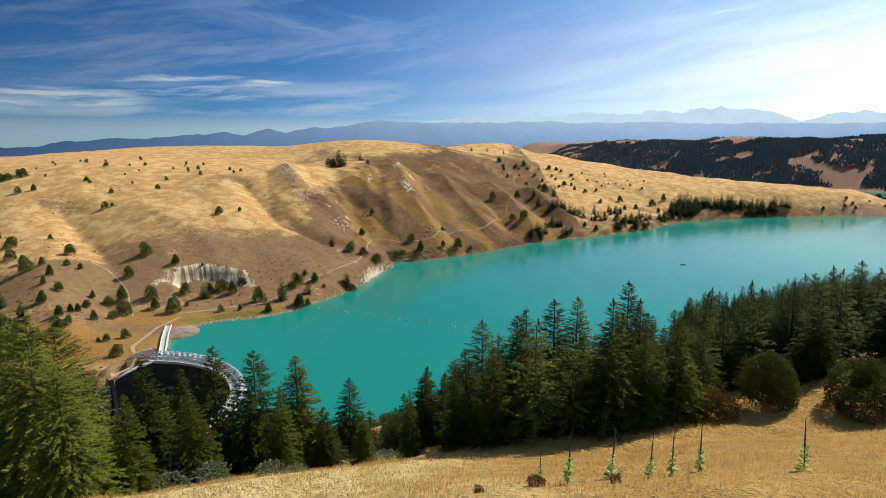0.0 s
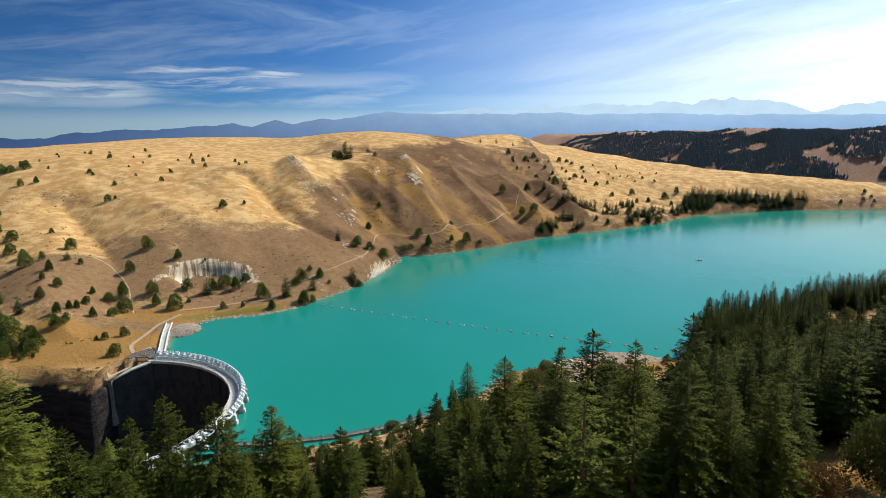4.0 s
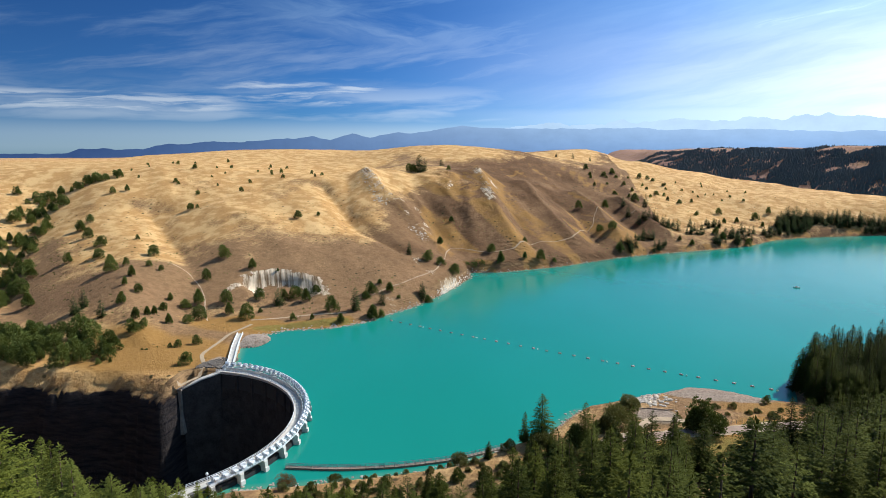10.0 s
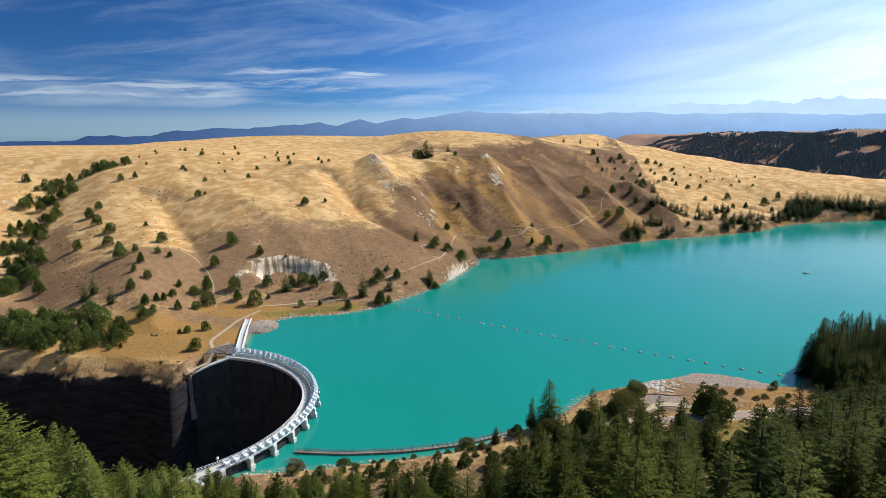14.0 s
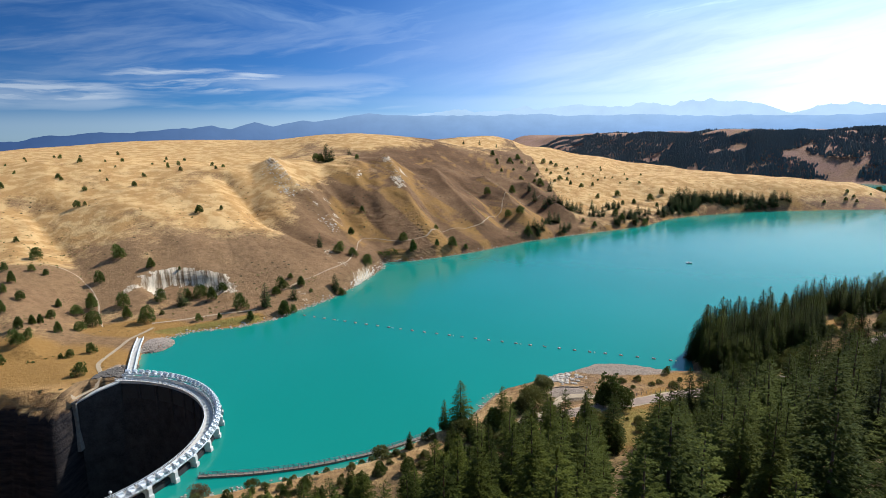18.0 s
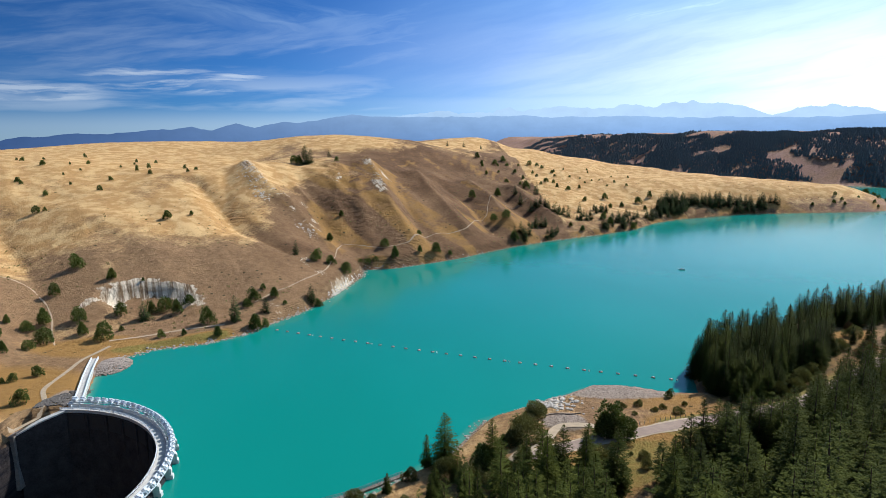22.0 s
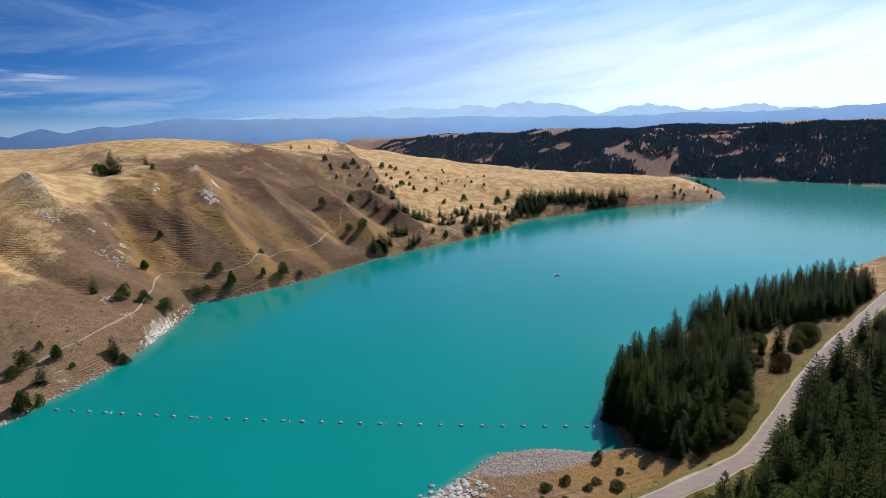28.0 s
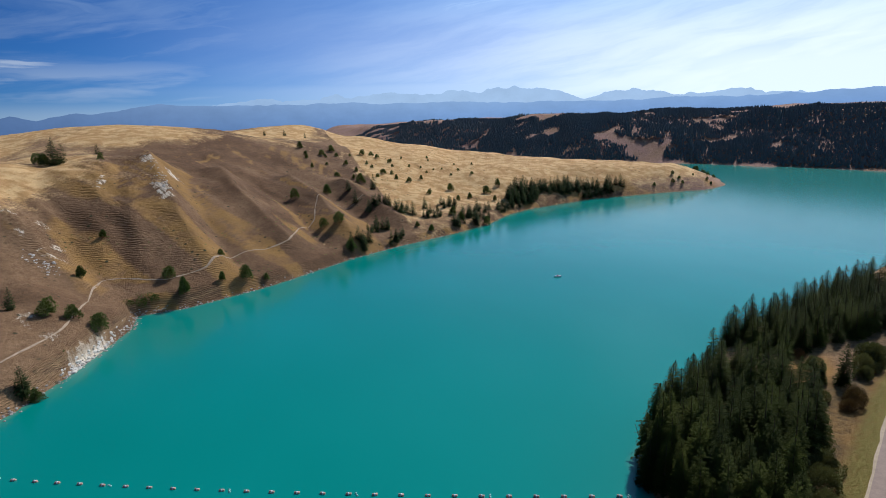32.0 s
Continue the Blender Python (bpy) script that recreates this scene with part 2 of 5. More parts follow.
def height(x, y):
    x, y = np.asarray(x, float), np.asarray(y, float)
    dn, un, zn = landform(x, y, NORTH_SHORE, NORTH_FORM)
    ds, us, zs = landform(x, y, SOUTH_SHORE, SOUTH_FORM)
    de, ue, ze = landform(x, y, EAST_SHORE, EAST_FORM)
    rough = fbm(x, y, 60, 5, 3)
    # gullies that run down the north slope
    along = (x * 0.8 + y * 0.6) + 14 * fbm(x, y, 120, 2, 8)
    across = y * 0.8 - x * 0.6
    rib = fbm(along, across / 6, 40, 3, 21)
    fine_rib = fbm(along, across / 5, 15, 2, 23)
    fold = 0
    for rise, half, line in FOLDS:
        fold = fold + rise * np.clip(1 - (line_dist(x, y, line) + 2.5 * fine_rib) / (1.9 * half), 0, 1) ** 1.5
    cut_up = smooth(-190, -90, x)
    rills = 2.6 * np.abs(fine_rib) + 1.8 * np.abs(fbm(along, across / 4, 7, 2, 27)) + 1.2 * np.abs(fbm(along, across / 3, 4, 2, 29))
    zn = zn + (4 * un * (1 - un)) * (rib * (2.5 + 2.5 * cut_up) + rough * 2.5 + rills * (0.18 + 0.82 * cut_up)) + smooth(2, 30, dn) * fold + un * rough * 3 + 8 * un * fbm(x, y, 400, 2, 5)
    zn = np.maximum(zn, 0.3 + 0.9 * smooth(0, 8, dn))
    # the old quarry bites into the slope above the bench
    bite = smooth(1.0, 0.62, np.hypot((x + 161) / 29, (y - 402) / 17) + 0.15 * fbm(x, y, 9, 3, 91))
    zn = zn - bite * 6.5 * smooth(2, 8, zn)
    # the overlook meadow climbs towards its southern end
    zs = zs + 0.50 * np.clip(39 + 0.12 * np.clip(x, 0, 40) - y + 2 * fbm(x, y, 25, 2, 51), 0, 30) * (0.35 + 0.65 * smooth(-20, 2, x)) * smooth(-90, -40, x)
    zs = zs + us * rough * 4 + 0.4 * fbm(x, y, 9, 3, 31) * np.minimum(ds / 10, 1)
    cut = smooth(9, 4, line_dist(x, y, ROAD))
    zs = zs * (1 - cut) + (9 + 0.012 * (x - 56)) * cut
    ze = ze + ue * (28 * fbm(x, y, 260, 4, 12)) + 4 * ue * (1 - ue) * 20 * fbm(x, y, 90, 3, 14)
    n, s, e = inside(x, y, NORTH_RING), inside(x, y, SOUTH_RING), inside(x, y, EAST_RING)
    bed = -np.minimum(np.minimum(dn, ds), de) * 0.35
    z = np.where(n, zn, np.where(s, zs, np.where(e, ze, np.maximum(bed, -9))))
    g = line_dist(x, y, GORGE) - 30 - 14 * smooth(-140, -200, x) - 8 * fbm(x, y, 22, 4, 40) * smooth(-150, -175, x)
    g = np.where(y < 200, g * smooth(-95, -130, x) * 0.35 + g * smooth(-130, -95, x), g)
    g = g + 2
    low = np.clip(g, 0, 7.4)
    low = np.floor(low / 2.0) * 2.0 * 0.6 + low * 0.4
    ledge = np.clip(g - 7.4, 0, 6.6)
    ledge = np.floor(ledge / 2.2) * 2.2 * 0.9 + ledge * 0.1
    wall = np.where(g < 7.4, -52 + low * 6.27, np.where(g < 14, -5.6 + ledge * 0.85, (g - 14) * 3))
    z = np.where(x < -96, np.minimum(z, wall), z)
    # the pit behind the arch and its wing wall
    pit = ((np.hypot(x + 139.4, y - 217.3) < 55) & (x > WING_END[0] + 0.5)) | (((x + 137.5) * WING_N[0] + (y - 271.5) * WING_N[1] > 0.6) & (y < 274) & (y > 205) & (x > WING_END[0] + 0.5) & (x < -120))
    return np.where(pit & (x < -97), np.minimum(z, -50), z)
# terrain-end


# ---- materials ----
class Nodes:
    """A small builder for node materials."""

    def __init__(self, name):
        self.mat = bpy.data.materials.new(name)
        self.mat.use_nodes = True
        self.tree = self.mat.node_tree
        self.bsdf = self.tree.nodes["Principled BSDF"]

    def add(self, kind, **sockets):
        n = self.tree.nodes.new("ShaderNode" + kind)
        for k, v in sockets.items():
            self.put(n, k.replace("_", " "), v)
        return n

    def put(self, n, key, v):
        if isinstance(v, bpy.types.NodeSocket):
            self.tree.links.new(v, n.inputs[key])
        else:
            n.inputs[key].default_value = v

    def place(self, scale=(1, 1, 1), kind="Position"):
        g = self.tree.nodes.new("ShaderNodeNewGeometry") if kind == "Position" else self.tree.nodes.new("ShaderNodeTexCoord")
        m = self.add("Mapping", Scale=scale)
        self.tree.links.new(g.outputs[kind], m.inputs["Vector"])
        return m.outputs["Vector"]

    def noise(self, scale, detail=4.0, vec=None, rough=0.6):
        n = self.add("TexNoise", Scale=scale, Detail=detail, Roughness=rough)
        self.tree.links.new(vec if vec is not None else self.place(), n.inputs["Vector"])
        return n.outputs["Fac"]

    def math(self, op, a, b=0.0, clamp=False):
        n = self.tree.nodes.new("ShaderNodeMath")
        n.operation, n.use_clamp = op, clamp
        self.put_i(n, 0, a), self.put_i(n, 1, b)
        return n.outputs[0]

    def put_i(self, n, i, v):
        if isinstance(v, bpy.types.NodeSocket):
            self.tree.links.new(v, n.inputs[i])
        else:
            n.inputs[i].default_value = v

    def span(self, v, a, b, c=0.0, d=1.0):
        n = self.tree.nodes.new("ShaderNodeMapRange")
        n.clamp = True
        for i, x in enumerate((v, a, b, c, d)):
            self.put_i(n, i, x)
        return n.outputs[0]

    def mix(self, fac, a, b, blend="MIX"):
        n = self.tree.nodes.new("ShaderNodeMix")
        n.data_type, n.blend_type = "RGBA", blend
        self.put_i(n, 0, fac)
        for i, c in ((6, a), (7, b)):
            self.put_i(n, i, c if isinstance(c, bpy.types.NodeSocket) else (*c, 1))
        return n.outputs[2]

    def bump(self, h, strength, distance):
        n = self.add("Bump", Strength=strength, Distance=distance, Height=h)
        self.tree.links.new(n.outputs["Normal"], self.bsdf.inputs["Normal"])

    def done(self, color, rough=0.85, metal=0.0, spec=0.3):
        self.put(self.bsdf, "Base Color", color if isinstance(color, bpy.types.NodeSocket) else (*color, 1))
        self.put(self.bsdf, "Roughness", rough)
        self.put(self.bsdf, "Metallic", metal)
        self.put(self.bsdf, "Specular IOR Level", spec)
        return self.mat


def ground_material():
    m = Nodes("dry_hill_ground")
    at = m.tree.nodes.new("ShaderNodeAttribute")
    at.attribute_name = "cover"
    sep = m.add("SeparateColor")
    m.tree.links.new(at.outputs["Color"], sep.inputs[0])
    gold, rock, gravel, green = sep.outputs[0], sep.outputs[1], sep.outputs[2], at.outputs["Alpha"]
    st = m.tree.nodes.new("ShaderNodeAttribute")
    st.attribute_name = "steep"
    steep = st.outputs["Fac"]
    big, mid, fine, tiny = m.noise(0.018, 5), m.noise(0.09, 5), m.noise(0.5, 5, rough=0.7), m.noise(3.0, 4, rough=0.7)
    # cattle paths that follow the contours
    g = m.tree.nodes.new("ShaderNodeNewGeometry")
    xyz = m.add("SeparateXYZ")
    m.tree.links.new(g.outputs["Position"], xyz.inputs[0])
    z = m.math("ADD", m.math("MULTIPLY", xyz.outputs[2], 6.5), m.math("ADD", m.math("MULTIPLY", mid, 24.0), m.math("MULTIPLY", fine, 3.5)))
    path = m.math("MULTIPLY", m.span(m.math("SINE", z), -0.6, 0.9), m.math("MULTIPLY", m.math("MULTIPLY", m.span(steep, 0.42, 0.75), m.span(rock, 0.3, 0.1)), m.span(xyz.outputs[1], 300, 340)))
    soil = m.mix(fine, (0.235, 0.128, 0.060), (0.46, 0.275, 0.138))
    soil = m.mix(m.math("MULTIPLY", m.span(xyz.outputs[0], -150, -70), m.span(xyz.outputs[1], 420, 500)), soil, m.mix(fine, (0.095, 0.047, 0.023), (0.235, 0.125, 0.060)))
    soil = m.mix(m.span(tiny, 0.35, 0.65), m.mix(0.4, soil, (0.06, 0.04, 0.025)), soil)
    # reddish soil in the east; beyond y 1150 the pink is distance haze put in
    soil = m.mix(m.math("MAXIMUM", m.span(xyz.outputs[0], 430, 640), m.span(xyz.outputs[1], 1150, 1350)), soil, m.mix(fine, (0.27, 0.145, 0.105), (0.46, 0.27, 0.20)))
    soil = m.mix(m.math("MULTIPLY", m.span(big, 0.42, 0.68), 0.8), soil, m.mix(fine, (0.22, 0.118, 0.058), (0.41, 0.242, 0.125)))
    soil = m.mix(m.math("MULTIPLY", m.span(m.noise(0.22, 6, rough=0.75), 0.44, 0.62), 0.32), soil, (0.075, 0.040, 0.021))
    straw = m.mix(fine, (0.37, 0.183, 0.062), (0.62, 0.366, 0.145))
    straw = m.mix(m.span(mid, 0.44, 0.6), straw, m.mix(tiny, (0.55, 0.325, 0.13), (0.78, 0.52, 0.25)))
    # overlook meadow: paler to the west, more orange to the east
    pale_straw = m.mix(m.span(m.math("ADD", mid, fine), 0.75, 1.25), m.mix(m.span(xyz.outputs[0], 6, -4), (0.38, 0.215, 0.07), (0.58, 0.39, 0.15)), m.mix(m.span(xyz.outputs[0], 6, -4), (0.54, 0.325, 0.11), (0.82, 0.62, 0.32)))
    straw = m.mix(m.math("MULTIPLY", m.span(xyz.outputs[1], 64, 54), m.span(xyz.outputs[2], 66, 74)), straw, pale_straw)
    g2 = m.math("ADD", gold, m.math("ADD", m.math("MULTIPLY", m.math("SUBTRACT", mid, 0.5), 0.9), m.math("MULTIPLY", m.math("SUBTRACT", fine, 0.5), 1.0)))
    g2 = m.math("SUBTRACT", g2, m.math("MULTIPLY", m.math("MULTIPLY", path, m.span(big, 0.35, 0.6)), 0.3))
    base = m.mix(m.span(g2, 0.25, 0.75), soil, straw)
    base = m.mix(m.math("MULTIPLY", m.math("MULTIPLY", path, m.math("MULTIPLY", m.span(fine, 0.45, 0.62), m.span(mid, 0.42, 0.6))), 0.52), base, (0.072, 0.040, 0.021))
    ochre = m.mix(fine, (0.25, 0.125, 0.036), (0.44, 0.245, 0.078))
    meadow = m.mix(fine, (0.13, 0.12, 0.03), (0.30, 0.22, 0.06))
    base = m.mix(m.span(m.math("ADD", green, m.math("MULTIPLY", m.math("SUBTRACT", mid, 0.5), 0.5)), 0.15, 0.5), base, ochre)
    base = m.mix(m.span(m.math("ADD", green, m.math("MULTIPLY", m.math("SUBTRACT", fine, 0.5), 0.5)), 0.72, 1.0), base, meadow)
    dots = m.add("TexVoronoi", Scale=0.16)
    m.tree.links.new(m.place(), dots.inputs["Vector"])
    dot = m.math("MULTIPLY", m.span(dots.outputs["Distance"], 0.20, 0.10), m.span(m.noise(0.03, 2), 0.45, 0.6))
    base = m.mix(m.math("MULTIPLY", dot, m.span(xyz.outputs[2], 76, 60)), base, (0.055, 0.050, 0.022))
    stones = m.add("TexVoronoi", Scale=0.9)
    m.tree.links.new(m.place(), stones.inputs["Vector"])
    pale = m.mix(stones.outputs["Distance"], (0.24, 0.175, 0.135), (0.42, 0.325, 0.255))
    base = m.mix(m.span(m.math("ADD", gravel, m.math("MULTIPLY", m.math("SUBTRACT", fine, 0.5), 0.7)), 0.3, 0.6), base, pale)
    side = m.math("ADD", m.math("MULTIPLY", xyz.outputs[0], 0.9), m.math("MULTIPLY", xyz.outputs[1], 0.44))
    down = m.math("SUBTRACT", m.math("MULTIPLY", xyz.outputs[1], 0.09), m.math("MULTIPLY", xyz.outputs[0], 0.044))
    chute = m.add("CombineXYZ", X=side, Y=down)
    streak = m.noise(0.42, 5, chute.outputs[0], 0.7)
    white = m.mix(m.span(streak, 0.40, 0.56), (0.20, 0.125, 0.07), (0.74, 0.60, 0.44))
    base = m.mix(m.span(m.math("ADD", rock, m.math("ADD", m.math("MULTIPLY", m.math("SUBTRACT", fine, 0.5), 1.7), m.math("MULTIPLY", m.math("SUBTRACT", tiny, 0.5), 0.8))), 0.42, 0.62), base, white)
    du = m.tree.nodes.new("ShaderNodeAttribute")
    du.attribute_name = "duff"
    litter = m.mix(fine, (0.055, 0.040, 0.020), (0.17, 0.115, 0.055))
    base = m.mix(m.math("MULTIPLY", du.outputs["Fac"], m.span(m.math("ADD", mid, m.math("MULTIPLY", fine, 0.5)), 0.55, 0.85, 1.0, 0.45)), base, litter)
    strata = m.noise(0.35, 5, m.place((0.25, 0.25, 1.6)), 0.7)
    # canyon shade put into the colour: near-black wall, sunlit tone on rim ledges only
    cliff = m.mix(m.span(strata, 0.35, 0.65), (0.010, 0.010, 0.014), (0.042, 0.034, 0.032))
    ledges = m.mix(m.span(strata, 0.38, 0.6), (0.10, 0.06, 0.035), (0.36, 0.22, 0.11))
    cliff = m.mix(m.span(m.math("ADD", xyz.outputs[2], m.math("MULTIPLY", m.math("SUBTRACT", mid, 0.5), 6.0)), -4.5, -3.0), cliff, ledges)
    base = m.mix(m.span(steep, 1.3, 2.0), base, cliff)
    m.bump(m.math("ADD", m.math("ADD", fine, m.math("MULTIPLY", tiny, 0.35)), m.math("MULTIPLY", path, -0.25)), 1.0, 1.3)
    return m.done(base, 0.95, spec=0.1)


def plain(name, color, rough=0.8, metal=0.0, spec=0.3, vary=0.25, scale=1.2, bump=0.0):
    """Colour with grain at two scales and a change from piece to piece."""
    m = Nodes(name)
    v = m.math("ADD", m.noise(scale, 5, rough=0.65), m.math("MULTIPLY", m.noise(scale * 7, 3), 0.5))
    info = m.tree.nodes.new("ShaderNodeObjectInfo")
    v = m.math("ADD", m.span(v, 0.4, 1.1, -vary, vary), m.math("MULTIPLY", m.math("SUBTRACT", info.outputs["Random"], 0.5), vary))
    dark, light = tuple(c * (1 - 1.4 * vary) for c in color), tuple(min(c * (1 + 1.2 * vary), 0.95) for c in color)
    if bump:
        m.bump(v, 0.7, bump)
    return m.done(m.mix(m.span(v, -vary, vary), dark, light), rough, metal, spec)


def foliage(name, dark, light, rough=0.75, thin_share=0.15):
    m = Nodes(name)
    g = m.tree.nodes.new("ShaderNodeNewGeometry")
    info = m.tree.nodes.new("ShaderNodeObjectInfo")
    v = m.math("ADD", m.math("MULTIPLY", g.outputs["Random Per Island"], 0.35), m.math("MULTIPLY", info.outputs["Random"], 0.65))
    c = m.mix(v, dark, light)
    m.done(c, rough, spec=0.04)
    thin = m.add("BsdfTranslucent", Color=m.mix(0.35, c, (0.16, 0.17, 0.03)) if thin_share < 0.3 else c)
    both = m.add("MixShader", Fac=thin_share)
    m.put_i(both, 1, m.bsdf.outputs[0]), m.put_i(both, 2, thin.outputs[0])
    m.tree.links.new(both.outputs[0], m.tree.nodes["Material Output"].inputs["Surface"])
    return m.mat


def water_material():
    m = Nodes("reservoir_water")
    at = m.tree.nodes.new("ShaderNodeAttribute")
    at.attribute_name = "depth"
    shallow = m.span(at.outputs["Fac"], 0.0, 1.3, 1.0, 0.0)
    drift = m.noise(0.006, 3, m.place((1, 0.5, 1)))
    deep = m.mix(m.span(drift, 0.35, 0.65), (0.010, 0.196, 0.150), (0.013, 0.224, 0.180))
    c = m.mix(m.math("MULTIPLY", shallow, 0.75), deep, (0.10, 0.24, 0.15))
    w1, w2 = m.noise(0.55, 3, m.place((1, 0.6, 1))), m.noise(0.05, 3, m.place((1, 0.4, 1)))
    m.bump(m.math("ADD", m.math("MULTIPLY", w1, 0.25), w2), 0.10, 0.8)
    m.put(m.bsdf, "IOR", 1.33)
    return m.done(c, 0.16, spec=0.5)


MAT_GROUND = ground_material()
MAT_WATER = water_material()
MAT_BARK = plain("bark", (0.11, 0.075, 0.05), 0.95, vary=0.35, scale=3)
# needles in brighter and darker copies: sunlight and shade put into the colour
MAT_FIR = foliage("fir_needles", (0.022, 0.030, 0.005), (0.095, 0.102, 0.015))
MAT_SUNLITFIR = foliage("sunlit_needles", (0.070, 0.085, 0.014), (0.27, 0.275, 0.05), thin_share=0.22)
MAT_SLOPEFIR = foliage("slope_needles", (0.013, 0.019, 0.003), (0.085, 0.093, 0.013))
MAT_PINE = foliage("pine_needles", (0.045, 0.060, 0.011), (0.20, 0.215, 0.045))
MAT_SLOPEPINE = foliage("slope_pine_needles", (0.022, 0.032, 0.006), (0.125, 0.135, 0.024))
MAT_JUNIPER = foliage("juniper_sprays", (0.056, 0.074, 0.018), (0.19, 0.215, 0.055))
MAT_HILLFIR = foliage("hill_needles", (0.022, 0.036, 0.010), (0.085, 0.105, 0.034))
MAT_NEARJUNIPER = foliage("juniper_needles", (0.050, 0.062, 0.018), (0.145, 0.155, 0.046))
MAT_WILLOW = foliage("shrub_leaves", (0.07, 0.09, 0.02), (0.16, 0.18, 0.05))
MAT_RUST = foliage("dry_leaves", (0.10, 0.055, 0.025), (0.22, 0.12, 0.05))
MAT_SAGE = foliage("sage_leaves", (0.10, 0.115, 0.07), (0.22, 0.235, 0.15))
MAT_STRAW = foliage("straw", (0.46, 0.28, 0.09), (0.78, 0.52, 0.21), 0.85, 0.42)
MAT_MULLEIN = foliage("mullein_leaves", (0.30, 0.32, 0.09), (0.52, 0.53, 0.20))
# pale blue-grey: the haze of distance put into the needle colour
MAT_FARTREE = foliage("hazed_far_needles", (0.12, 0.142, 0.15), (0.20, 0.225, 0.225), thin_share=0.35)
MAT_CONCRETE = plain("dam_concrete", (0.50, 0.47, 0.43), 0.9, vary=0.22, scale=0.5, bump=0.05)
# stained concrete, with the downstream side's shade put into its colour
MAT_SHADESTAIN = plain("stained_shade_concrete", (0.048, 0.042, 0.040), 0.95, vary=0.5, scale=0.25, bump=0.1)
MAT_PIER = plain("pier_concrete", (0.60, 0.58, 0.55), 0.85, vary=0.18, scale=0.6)
MAT_WEATHERED = plain("weathered_concrete", (0.20, 0.165, 0.14), 0.95, vary=0.35, scale=0.5, bump=0.1)
MAT_BRUSH = foliage("brush_leaves", (0.075, 0.080, 0.022), (0.23, 0.21, 0.075))
MAT_WHITE = plain("white_paint", (0.68, 0.70, 0.73), 0.5, vary=0.08)
MAT_STEEL = plain("grey_steel", (0.22, 0.23, 0.25), 0.55, 0.4, vary=0.2)
MAT_DARK = plain("dark_steel", (0.04, 0.042, 0.045), 0.6, 0.3, vary=0.2)
MAT_ASPHALT = plain("worn_asphalt", (0.35, 0.248, 0.19), 0.92, vary=0.16, scale=0.4, bump=0.02)
MAT_DIRT = plain("pale_dirt", (0.43, 0.32, 0.21), 0.95, vary=0.2, scale=0.4, bump=0.05)
MAT_TRACK = plain("brown_dirt", (0.43, 0.30, 0.19), 0.95, vary=0.35, scale=0.4, bump=0.05)
MAT_ROCK = plain("pale_rock", (0.42, 0.36, 0.30), 0.95, vary=0.35, scale=0.7, bump=0.2)
MAT_PALEROCK = plain("white_rock", (0.54, 0.47, 0.39), 0.95, vary=0.35, scale=0.6, bump=0.2)
MAT_RIPRAP = plain("grey_riprap", (0.33, 0.26, 0.21), 0.95, vary=0.35, scale=0.8, bump=0.2)
# darker copy of the riprap, the bank's shade put into its colour
MAT_DARKSTONE = plain("shade_dark_riprap", (0.13, 0.11, 0.095), 0.95, vary=0.35, scale=0.8, bump=0.2)
MAT_WOOD = plain("weathered_wood", (0.24, 0.19, 0.15), 0.9, vary=0.3, scale=2)
MAT_ORANGE = plain("faded_orange_float", (0.62, 0.33, 0.24), 0.6, vary=0.15)
MAT_MINT = plain("pale_green_float", (0.55, 0.75, 0.66), 0.5, vary=0.1)
MAT_RED = plain("red_cloth", (0.45, 0.05, 0.05), 0.7, vary=0.1)


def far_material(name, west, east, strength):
    """A far range whose haze is painted as glow, paler towards the sun."""
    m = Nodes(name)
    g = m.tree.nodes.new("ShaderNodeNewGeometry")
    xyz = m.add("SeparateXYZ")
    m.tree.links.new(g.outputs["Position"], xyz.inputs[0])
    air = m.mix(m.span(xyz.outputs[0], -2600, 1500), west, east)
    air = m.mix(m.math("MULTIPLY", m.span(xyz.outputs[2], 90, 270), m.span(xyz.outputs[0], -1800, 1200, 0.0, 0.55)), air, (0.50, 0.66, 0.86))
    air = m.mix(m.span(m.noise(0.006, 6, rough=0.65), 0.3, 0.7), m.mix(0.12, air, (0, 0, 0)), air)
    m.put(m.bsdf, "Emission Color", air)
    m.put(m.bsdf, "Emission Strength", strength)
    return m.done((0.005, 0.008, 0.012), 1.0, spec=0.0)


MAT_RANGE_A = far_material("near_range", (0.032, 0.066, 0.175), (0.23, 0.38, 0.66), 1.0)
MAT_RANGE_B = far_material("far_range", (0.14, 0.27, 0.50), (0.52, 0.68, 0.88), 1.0)


